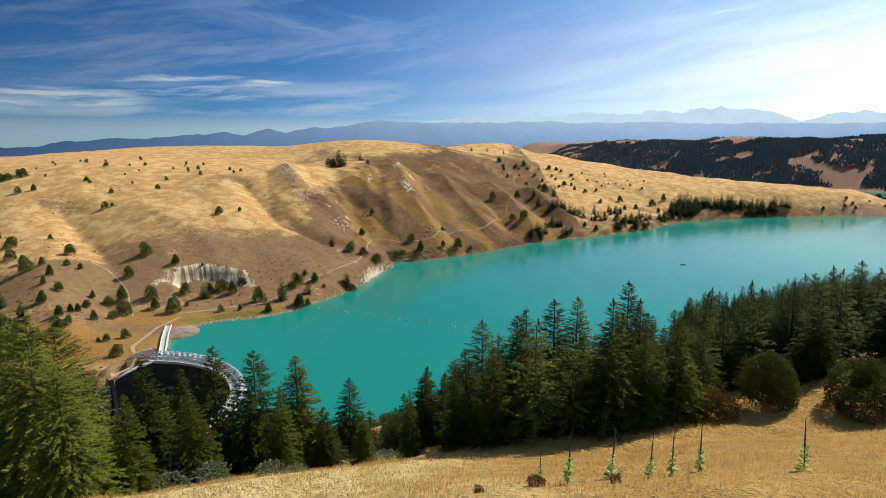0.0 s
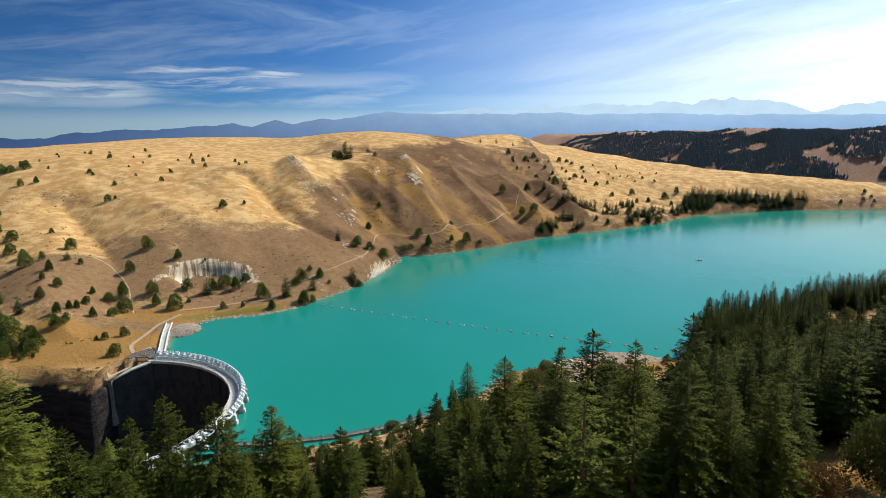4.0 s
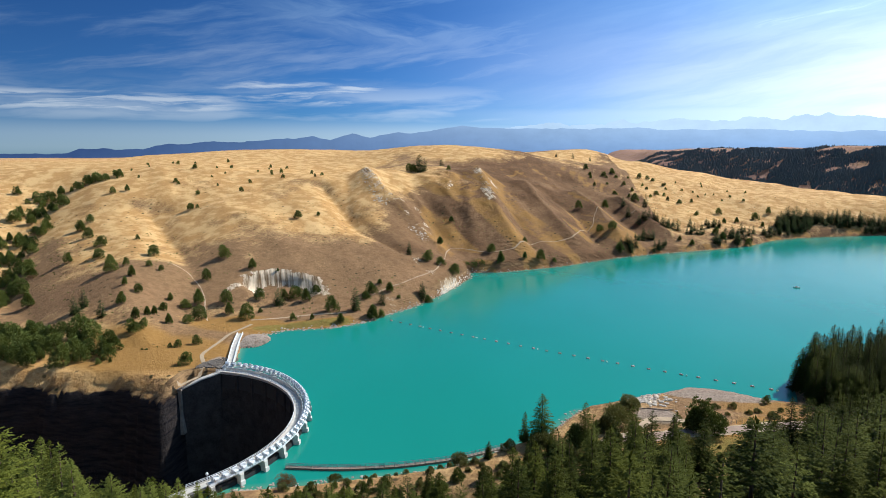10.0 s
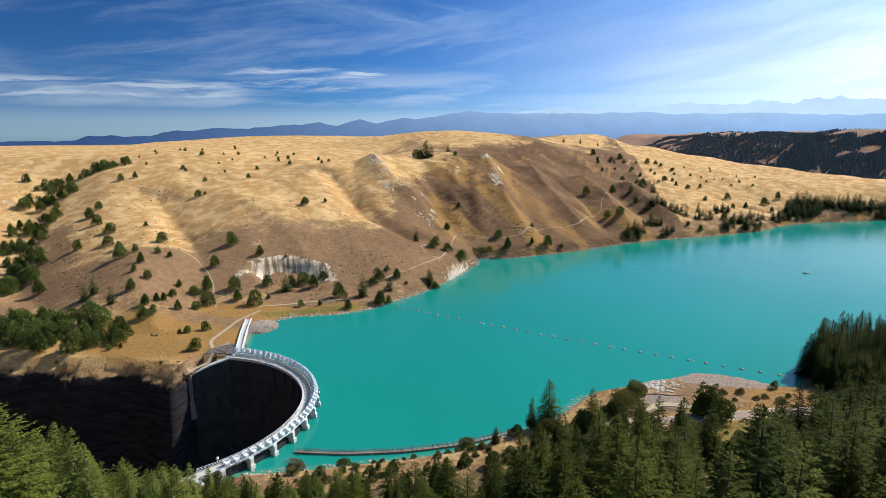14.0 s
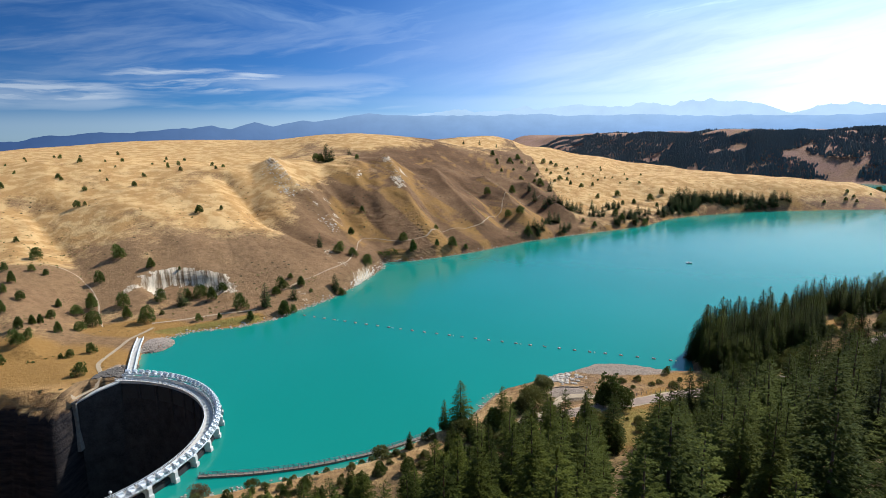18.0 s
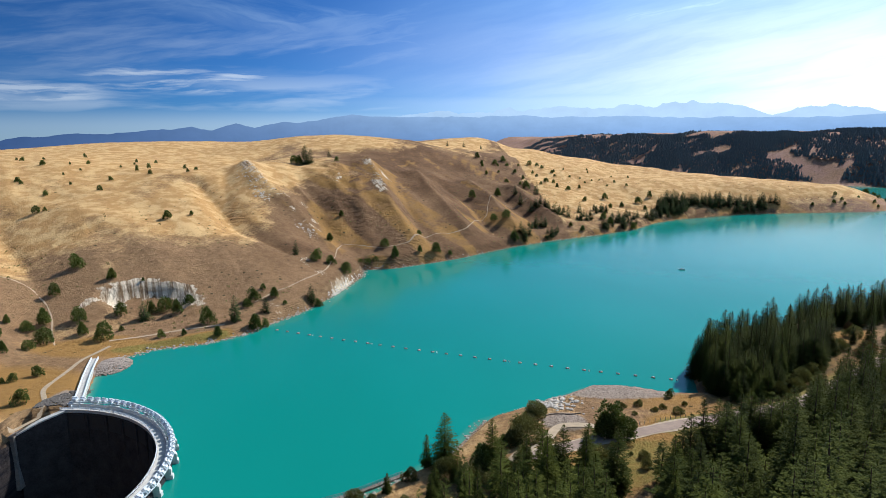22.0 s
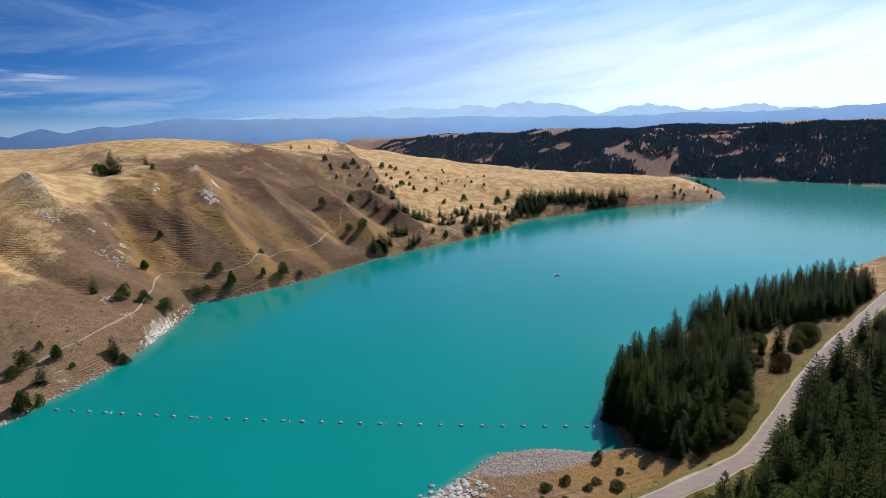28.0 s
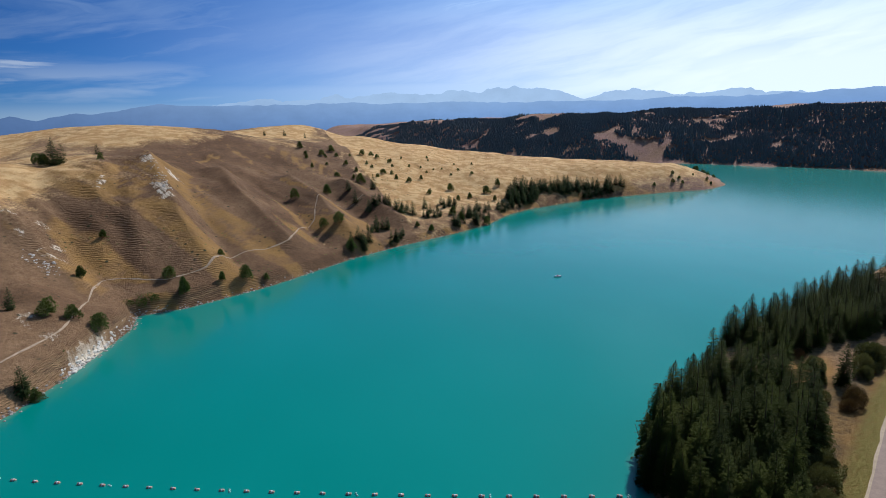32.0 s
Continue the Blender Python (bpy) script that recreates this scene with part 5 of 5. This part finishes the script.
# further caps fitted to the camera's view: camera x, y, bearings, fall per metre
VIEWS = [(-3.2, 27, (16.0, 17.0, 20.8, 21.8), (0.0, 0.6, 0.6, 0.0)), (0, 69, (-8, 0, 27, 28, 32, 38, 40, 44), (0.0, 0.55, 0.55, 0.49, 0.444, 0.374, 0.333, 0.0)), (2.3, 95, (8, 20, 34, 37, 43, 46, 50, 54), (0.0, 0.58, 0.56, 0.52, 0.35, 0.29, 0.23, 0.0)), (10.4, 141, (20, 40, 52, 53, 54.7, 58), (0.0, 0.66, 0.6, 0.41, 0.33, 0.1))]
FRONT = [(-44, 60, 20), (-28, 39, 14), (-21, 33, 9.5), (-22, 39, 8), (-24, 46, 11), (-20, 45, 7.5), (-21, 52, 13), (-17, 51, 12), (-14, 54, 11.5), (-14, 48, 8), (-10, 59, 9), (-6, 62, 5), (-2, 58, 8), (1, 66, 10), (4, 60, 13), (6, 63, 12),
         (8, 57, 13), (12, 63, 14.5), (13, 54, 9), (17.5, 56, 13.6), (15, 49, 10), (19, 53, 9.5), (23, 58, 10), (29, 64, 12), (28, 58, 9), (37, 71, 13), (38, 66, 10)]
LEFTFIRS = conifers("fir_tree", "big bright green fir with long bushy boughs", MAT_SUNLITFIR, ((25, 3.6, 60, 15, 26, 0.0, 0.05, 0.34, 0.40, 0.7),))
put(LEFTFIRS, [(-29, 40, 15), (-35, 46, 16.5), (-24, 35.5, 9), (-40, 60, 20)], g, 1.2)
put(FRONTFIRS, FRONT[3:], g, 1.2)
BACK = [(46, 75, 12.6), (51, 77, 13), (49, 69, 11.5), (57, 77, 12), (21, 51, 6.5), (13, 51, 7), (-33, 47, 12), (-36, 53, 14), (-30, 42, 10), (-26, 56, 12), (-5, 57, 5), (33, 62, 9), (42, 62, 10), (45, 68, 11), (55, 70, 12), (60, 72, 13), (66, 80, 13), (53, 84, 14), (0, 53, 6), (-11, 52, 6)]
BACK += [(-3, 47, 6), (1, 46, 7), (4, 45, 8), (7, 44.5, 10), (10, 44.5, 8), (13, 45, 11), (16, 45.5, 8), (19, 46.5, 9), (22, 49.5, 7), (6, 49, 11), (11, 49, 12), (2, 50, 9), (17, 50, 11), (-7, 48, 5), (30, 56, 9), (34, 53, 8.5), (38, 56, 10), (42, 54, 10), (46, 58, 11), (36, 60, 10), (50, 60, 11), (24, 53, 8), (41, 49, 8), (46, 52, 9), (52, 54, 10), (32, 59, 10), (26, 58, 10), (20, 57, 10)]
put(FRONTFIRS + PINES[:1], BACK, g, 1.2)


def clear(x, y, road=7.0):
    return (line_dist(np.array(x), np.array(y), ROAD) > road and math.hypot((x - 60) / 28, (y - 212) / 11) > 1 and math.hypot((x - 70) / 45, (y - 258) / 22) > 1
            and bool(inside(np.array(x), np.array(y), SOUTH_RING)) and math.hypot(x + 95, y - 178) > 18 and math.hypot(x - 30, y - 46) > 6)


taken = list(FRONT) + list(BACK)


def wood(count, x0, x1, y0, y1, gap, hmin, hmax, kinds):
    """Fills a stretch of the slope with trees, capped to fit the camera's view."""
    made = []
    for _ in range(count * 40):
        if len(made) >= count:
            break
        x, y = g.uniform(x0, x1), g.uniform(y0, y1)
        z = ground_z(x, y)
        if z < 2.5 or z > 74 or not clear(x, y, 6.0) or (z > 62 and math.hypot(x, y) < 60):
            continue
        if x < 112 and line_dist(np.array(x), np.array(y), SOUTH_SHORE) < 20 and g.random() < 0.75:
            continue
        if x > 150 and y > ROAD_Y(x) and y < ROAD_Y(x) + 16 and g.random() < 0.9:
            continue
        h = min(g.uniform(hmin, hmax), (view_ceiling(x, y) - z) * (g.uniform(0.95, 1.03) if g.random() < 0.28 else g.uniform(0.60, 0.92) if x < -30 else g.uniform(0.74, 0.98) if x < 2 else g.uniform(0.60, 0.90) if x < 84 else g.uniform(0.72, 0.95)))
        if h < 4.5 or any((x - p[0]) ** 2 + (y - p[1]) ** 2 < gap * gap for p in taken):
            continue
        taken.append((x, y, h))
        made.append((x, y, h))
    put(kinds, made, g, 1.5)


def ROAD_Y(x):
    return float(np.interp(x, [p[0] for p in ROAD], [p[1] for p in ROAD]))


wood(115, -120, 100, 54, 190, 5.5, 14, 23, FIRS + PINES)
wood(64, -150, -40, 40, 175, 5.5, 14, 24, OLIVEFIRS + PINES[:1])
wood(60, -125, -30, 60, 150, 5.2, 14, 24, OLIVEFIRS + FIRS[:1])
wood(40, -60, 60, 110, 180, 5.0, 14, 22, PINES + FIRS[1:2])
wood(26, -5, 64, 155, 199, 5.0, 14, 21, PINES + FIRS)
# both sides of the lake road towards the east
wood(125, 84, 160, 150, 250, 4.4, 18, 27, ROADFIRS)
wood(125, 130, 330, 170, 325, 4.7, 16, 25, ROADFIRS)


def by_water(x, y):
    """The wood between the lake road and the water, with its clearings."""
    at_x, at_y = np.array(x), np.array(y)
    edge = ROAD_Y(x) + 11 + 4 * math.sin(x * 0.13) + 30 * float(smooth(168, 186, at_x) * smooth(262, 215, at_x))
    return (x > 111 and y > edge and inside(at_x, at_y, SOUTH_RING) and line_dist(at_x, at_y, SOUTH_SHORE) > 2.0
            and math.hypot((x - 155) / 5, (y - 301) / 8) > 1 and math.hypot((x - 201) / 21, (y - 326) / 9) > 1)


put(SPRUCES + ROADFIRS[:1], scatter(30, 120, 262, 20, 12, 40, g, 9, 15, 4.2, lambda x, y: by_water(x, y) and y < 285), g, 1.5)
put(SPRUCES, [(120, 287, 17), (122, 294, 19), (126, 301, 20), (131, 305, 18), (137, 309, 21), (117, 280, 14), (114, 275, 13), (115, 289, 15), (112, 268, 10), (116, 262, 11), (121, 258, 10), (126, 256, 9), (131, 259, 11), (136, 262, 9), (142, 266, 10), (109, 261, 7), (119, 266, 12), (126, 264, 13)], g, 2.5)
put(SPRUCES + ROADFIRS[:1], scatter(95, 150, 298, 52, 24, 38, g, 13, 21, 4.8, lambda x, y: by_water(x, y) and x < 196), g, 1.5)
put(SPRUCES, scatter(120, 265, 360, 80, 30, 20, g, 12, 17, 4.6, lambda x, y: by_water(x, y) and x > 203 and y > 334 + 0.1 * max(x - 245, 0)), g, 1.5)
put(ROADFIRS, [(204, 305, 15), (199, 309, 9), (209, 340, 8), (222, 338, 9), (196, 336, 8)], g)
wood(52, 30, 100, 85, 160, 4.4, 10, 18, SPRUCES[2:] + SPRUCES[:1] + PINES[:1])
put(ROADFIRS, [(68, 192, 17), (73, 196, 18), (78, 199, 18), (84, 203, 17), (90, 207, 17), (95, 212, 15), (80, 192, 19), (88, 198, 19), (75, 188, 18)], g)
# single trees and shrubs on the lakeside bench
put(SPRUCES, [(5, 218, 17), (-0.5, 218.5, 11), (19, 213, 16), (32, 205, 18), (44, 203, 17), (27, 201, 16), (36, 199, 19), (50, 196, 18), (37, 211, 8), (8, 208, 9), (-12, 205, 6)], g)
put(JUNIPERS, [(55, 223.5, 9), (58, 225, 10), (61.5, 222.5, 7), (15.7, 211, 9), (30, 231, 5), (24, 226, 4), (91, 258, 3.5)], g)
BUSH = tree("bush", "olive brown deciduous bush on the lakeside bench", "bush", "bench bushes", trunk_mesh(3, 0.08), bush_crown(33, 10, 6.5, MAT_BRUSH, 5000, 0.62, 0.3))
put([BUSH], [(22, 208, 6), (36, 206, 7.5), (50, 208, 7), (53, 203, 6), (12, 206, 6), (5, 210, 6), (28, 212, 5), (31, 230, 9), (26, 226, 5), (62, 205, 3), (-6, 211, 4), (18, 202, 5), (42, 198, 6), (37, 245, 6), (40, 248, 3.5), (70, 249, 2.2), (76, 250, 2.6), (80, 245, 1.8), (84, 247, 2), (66, 244, 1.6), (88, 243, 2.6), (35, 240, 2.5), (72, 242, 1.4), (93, 250, 1.8), (-58, 190, 3.4), (-21, 203, 4.5), (140, 262, 3), (160, 283, 4), (172, 296, 5), (190, 306, 4), (205, 318, 6), (226, 312, 9), (220, 309, 7), (232, 316, 7), (214, 306, 5), (138, 258, 6), (146, 263, 7), (153, 269, 6), (160, 276, 5), (131, 254, 6), (188, 300, 4), (182, 296, 3)], g)
put([tree("rust_bush", "dry rust-brown leafless bush in the grass", "bush", "bench bushes", trunk_mesh(3, 0.08), bush_crown(34, 10, 6.0, MAT_RUST, 4000, 0.6, 0.3))], [(-72, 186, 4), (22, 46, 2.6), (20.5, 47, 1.8), (3.5, 21.2, 0.5), (6.4, 20.8, 0.4), (7.0, 23.4, 0.5), (1.2, 20.4, 0.35), (168, 290, 3), (193, 293, 6), (189, 291, 4), (197, 296, 4), (212, 330, 4), (35, 200, 4)], g)

put([BUSH], scatter(34, -32, 191, 48, 7, 17, g, 0.8, 2.6, 2.5), g, 4)
put(JUNIPERS, scatter(12, -30, 186, 46, 7, 17, g, 2, 5, 5), g, 4)
put([BUSH], scatter(26, 40, 212, 36, 14, 20, g, 0.8, 2.8, 3), g, 4)

# two big junipers and sage at the edge of the overlook meadow
NEAR_J = [tree("juniper_bush", "big rounded green juniper at the meadow's edge", "juniper", "meadow junipers", trunk_mesh(5, 0.12), bush_crown(s, 10, 5.0, MAT_NEARJUNIPER, 15000, 0.36, 0.5)) for s in (41, 42)]
put(NEAR_J, [(27, 47.5, 4.6)], g), put(NEAR_J[1:], [(33.5, 45, 4.4)], g)
SAGE = tree("sagebrush", "pale grey-green sagebrush in the dry grass", "shrub", "meadow sage", trunk_mesh(2, 0.15), bush_crown(43, 10, 9, MAT_SAGE, 900, 1.1, 0.3))
put([SAGE], [(-18, 43, 1.6), (-13.5, 43, 1.4), (-4.5, 43, 1.3), (-20, 40, 1.5), (-11, 41, 1.2)], g)


def mullein(seed):
    q = random.Random(seed)
    ob = tagged(new("mullein"), "tall mullein with a brown seed spike and pale green leaves", "mullein", "meadow mulleins")
    top = q.uniform(1.0, 1.25)
    part("seed_spike", Shape().rod((0, 0, 0), (0.02, 0, 1.6), 0.03, 0.025).rod((0.02, 0, 1.5), (0.05, 0.02, 2.9 * top), 0.055, 0.02, 7).mesh("seed_spike", MAT_BARK), ob, "brown seed spike")
    lv = Shape()
    for i in range(46):
        u = i / 46
        a, ln = i * 2.4, 0.42 * (1 - u) ** 0.5 + 0.12
        way = Vector((math.cos(a), math.sin(a), q.uniform(-0.3, 1.1)))
        spray(lv, Vector((0, 0, 0.15 + 1.75 * u)), way.normalized(), way.cross(Vector((0, 0, 1))).normalized(), ln * q.uniform(0.7, 1.3), ln * 0.30)
    part("leaf_rosette", lv.mesh("leaf_rosette", MAT_MULLEIN), ob, "pale green woolly leaves")
    return ob


for i, (x, y, s) in enumerate([(4.7, 21.4, 0.66), (6.7, 22.6, 0.68), (7.9, 21.6, 0.56), (8.6, 21.2, 0.6), (10.2, 22.4, 0.64), (13.0, 20.2, 0.66), (3.9, 23.0, 0.45)]):
    mullein(60 + i).matrix_basis = pose(x, y, ground_z(x, y) - 0.05, g.uniform(-5, 5), g.uniform(-5, 5), g.uniform(0, 360)) @ Matrix.Diagonal((s, s, s, 1))

sh = Shape()
gg = random.Random(9)
for _ in range(42000):
    x, y = gg.uniform(-30, 44), 14 + 42 * gg.random() ** 0.8
    if math.sin(x * 1.1 + 2 * math.sin(y * 0.7)) * math.sin(y * 1.3 + x * 0.4) < gg.uniform(-0.6, 0.5):
        continue
    for _ in range(4):
        a = gg.uniform(0, 6.28)
        sh.v += [(x + gg.uniform(-0.2, 0.2), y + gg.uniform(-0.2, 0.2), -0.05)] * 1
        bx0, by0, _z = sh.v[-1]
        hgt = gg.uniform(0.10, 0.34)
        sh.v += [(bx0 + 0.035 * math.cos(a), by0 + 0.035 * math.sin(a), -0.05), (bx0 + 0.35 * hgt * math.cos(a + 1), by0 + 0.35 * hgt * math.sin(a + 1), hgt)]
        n = len(sh.v)
        sh.f.append((n - 3, n - 2, n - 1))
pts = np.array(sh.v)
pts[:, 2] += height(pts[:, 0], pts[:, 1])
sh.v = pts.tolist()
tagged(new("meadow_grass", sh.mesh("meadow_grass", MAT_STRAW)), "dry golden meadow grass on the overlook", "grass", kind="stuff")

# fence posts along the lake road
post = Shape().rod((0, 0, -0.3), (0, 0, 1.3), 0.11, 0.1).mesh("post", MAT_WOOD)
fence = tagged(new("fence"), "row of short weathered wooden posts along the lake road", "fence")
for i in range(16):
    x, y = 58 + i * 1.9, 228.4 + i * 0.42
    part("post", post, fence, at=pose(x, y, ground_z(x, y)))
logs = tagged(new("log_barrier"), "weathered log barrier beside the dirt pullout", "barrier")
for i in range(7):
    x, y = 41 + i * 1.9, 246 + 0.5 * math.sin(i)
    part("log", Shape().rod((0, 0, 0.25), (1.7, 0.1, 0.25), 0.22, 0.2, 8).mesh("log", MAT_WOOD), logs, at=pose(x, y, ground_z(x, y)))

# boulders on the peninsula and along the shores
spots = []
for _ in range(160):
    x, y = rng.gauss(46, 5), rng.gauss(258, 4)
    spots.append((x, y, max(ground_z(x, y), 0), rng.uniform(0.5, 2.4)))
stone_field("peninsula_boulders", "pale limestone boulders on the peninsula", spots, MAT_ROCK)
spots = []
for line, n, size in ((SOUTH_SHORE[1:13], 420, 1.4), (NORTH_SHORE[10:24], 700, 1.6)):
    for _ in range(n):
        k = rng.randrange(len(line) - 1)
        u = rng.random()
        x, y = line[k][0] + (line[k + 1][0] - line[k][0]) * u + rng.gauss(0, 1.2), line[k][1] + (line[k + 1][1] - line[k][1]) * u + rng.gauss(0, 1.2)
        spots.append((x, y, max(ground_z(x, y), 0), rng.uniform(0.4, size)))
stone_field("shore_stones", "pale stones along the waterline", spots, MAT_ROCK)
spots = []
for _ in range(130):
    u = rng.random()
    x, y = -61 + 14 * u + rng.uniform(-2, 2), 440 + 62 * u
    spots.append((x, y, max(ground_z(x, y), 0) * 0.7 - 0.3, rng.uniform(1.2, 3.2)))
stone_field("shore_cliff_rocks", "white eroded rock ledges along the north shore", spots, MAT_PALEROCK)
# eroded white outcrops on the spurs above the lake
for name, line, n in (("spur_outcrop", [(-170, 640), (-152, 611), (-141, 590), (-132, 580)], 150), ("ridge_outcrop", [(-56, 704), (-46, 676), (-40, 656), (-35, 642)], 130), ("gully_outcrop", [(-104, 559), (-92, 550), (-85, 545)], 60)):
    spots = []
    for _ in range(n):
        k = rng.randrange(len(line) - 1)
        u = rng.random()
        x, y = line[k][0] + (line[k + 1][0] - line[k][0]) * u + rng.gauss(0, 2.6), line[k][1] + (line[k + 1][1] - line[k][1]) * u + rng.gauss(0, 2.6)
        spots.append((x, y, ground_z(x, y) - 0.35, rng.uniform(0.8, 3.0) * rng.uniform(0.5, 1)))
    stone_field(name, "white eroded rock ledges breaking out of the slope", spots, MAT_PALEROCK)

# dead snag in the water by the east grove
snag = tagged(new("snag"), "bare grey dead tree leaning over the water", "dead tree")
snag.matrix_basis = pose(125, 306, 0.2, -18, -10, 0)
part("trunk", Shape().rod((0, 0, -1), (0, 0, 7), 0.2, 0.04).mesh("trunk", MAT_WOOD), snag)
for z, a in ((3, 0.3), (4.2, 2.5), (5, 4.4), (5.8, 1.2)):
    part("limb", Shape().rod((0, 0, z), (1.3 * math.cos(a), 1.3 * math.sin(a), z + 0.6), 0.06, 0.02).mesh("limb", MAT_WOOD), snag)

# ---- far woods ----
sh = Shape()
gf = random.Random(15)
spots = []
while len(spots) < 125000:
    x, y = (gf.uniform(560, 1600), gf.uniform(690, 1900)) if len(spots) < 88000 else (gf.uniform(400, 1150), gf.uniform(1500, 3000))
    spots.append((x, y))
gf.shuffle(spots)
P = np.array(spots)
Z = height(P[:, 0], P[:, 1])
D = line_dist(P[:, 0], P[:, 1], EAST_SHORE)
ok = inside(P[:, 0], P[:, 1], EAST_RING) & (fbm(P[:, 0], P[:, 1], 75, 4, 33) > -0.39) & (D < 440) & (Z > 1) & (Z < 104 + 26 * fbm(P[:, 0], P[:, 1], 110, 3, 37)) & (fbm(P[:, 0], P[:, 1], 240, 3, 35) + (560 - D) / 700 > -0.16)
for (x, y), z in zip(P[ok][:78000], Z[ok]):
    hh = gf.uniform(5, 9) * (1.0 if y < 1800 else 1.25)
    r = hh * gf.uniform(0.26, 0.38)
    n, a0 = len(sh.v), gf.uniform(0, 6.28)
    sh.v += [(x + r * gf.uniform(0.7, 1.2) * math.cos(a0 + 1.257 * i), y + r * gf.uniform(0.7, 1.2) * math.sin(a0 + 1.257 * i), z + hh * gf.uniform(0.02, 0.22)) for i in range(5)]
    sh.v.append((x + gf.uniform(-0.4, 0.4), y + gf.uniform(-0.4, 0.4), z + hh))
    sh.f += [(n + i, n + (i + 1) % 5, n + 5) for i in range(5)]
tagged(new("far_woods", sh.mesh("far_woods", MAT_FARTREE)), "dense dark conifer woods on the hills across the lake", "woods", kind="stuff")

# ---- mountains ----
def mountain_range(name, label, mat, dist, crest, a0, a1, n, rows=7):
    sh = Shape()
    for i in range(n + 1):
        az = a0 + (a1 - a0) * i / n
        top = crest(az)
        for k in range(rows):
            u = k / (rows - 1)
            d = dist - 420 * (1 - u) + 60 * float(fbm(np.array(az * 6), np.array(k * 9.0), 22, 2, 5))
            z = -60 + (top + 60) * u ** 0.9
            sh.v.append((d * math.sin(radians(az)), d * math.cos(radians(az)), z))
    for i in range(n):
        sh.f += [(i * rows + k, (i + 1) * rows + k, (i + 1) * rows + k + 1, i * rows + k + 1) for k in range(rows - 1)]
    return tagged(new(name, sh.mesh(name, mat, True)), label, "mountains", kind="structure")


def crest_a(az):
    n = float(fbm(np.array(az * 10.0), np.array(0.0), 60, 5, 71))
    return 101 + float(np.interp(az, [-75, -50, -40.5, -36.4, -33.6, -31.9, -26, -22.8, -19.4, -17.9, -15.8, -14.2, -11.6, -10, -6.5, -2.3, 3.3, 15, 30, 80], [-40, -20, -14, 28, 22, 40, 60, 76, 88, 64, 116, 90, 136, 128, 158, 152, 150, 130, 110, 80])) + 20 * n + 16 * float(fbm(np.array(az * 10.0), np.array(9.0), 14, 4, 75))


def crest_b(az):
    n = float(fbm(np.array(az * 10.0), np.array(50.0), 30, 6, 73))
    return 101 + float(np.interp(az, [-20, -8, -1.9, 1.9, 8, 10.9, 13.8, 16.4, 18.2, 21.3, 24, 27, 29.4, 31.9, 35.3, 38.5, 42, 45.4, 48.2, 60, 85], [-90, 60, 155, 200, 216, 200, 214, 190, 222, 205, 232, 195, 158, 160, 176, 140, 150, 115, 90, 60, 50])) + 38 * (0.35 - abs(n) * 2.4)


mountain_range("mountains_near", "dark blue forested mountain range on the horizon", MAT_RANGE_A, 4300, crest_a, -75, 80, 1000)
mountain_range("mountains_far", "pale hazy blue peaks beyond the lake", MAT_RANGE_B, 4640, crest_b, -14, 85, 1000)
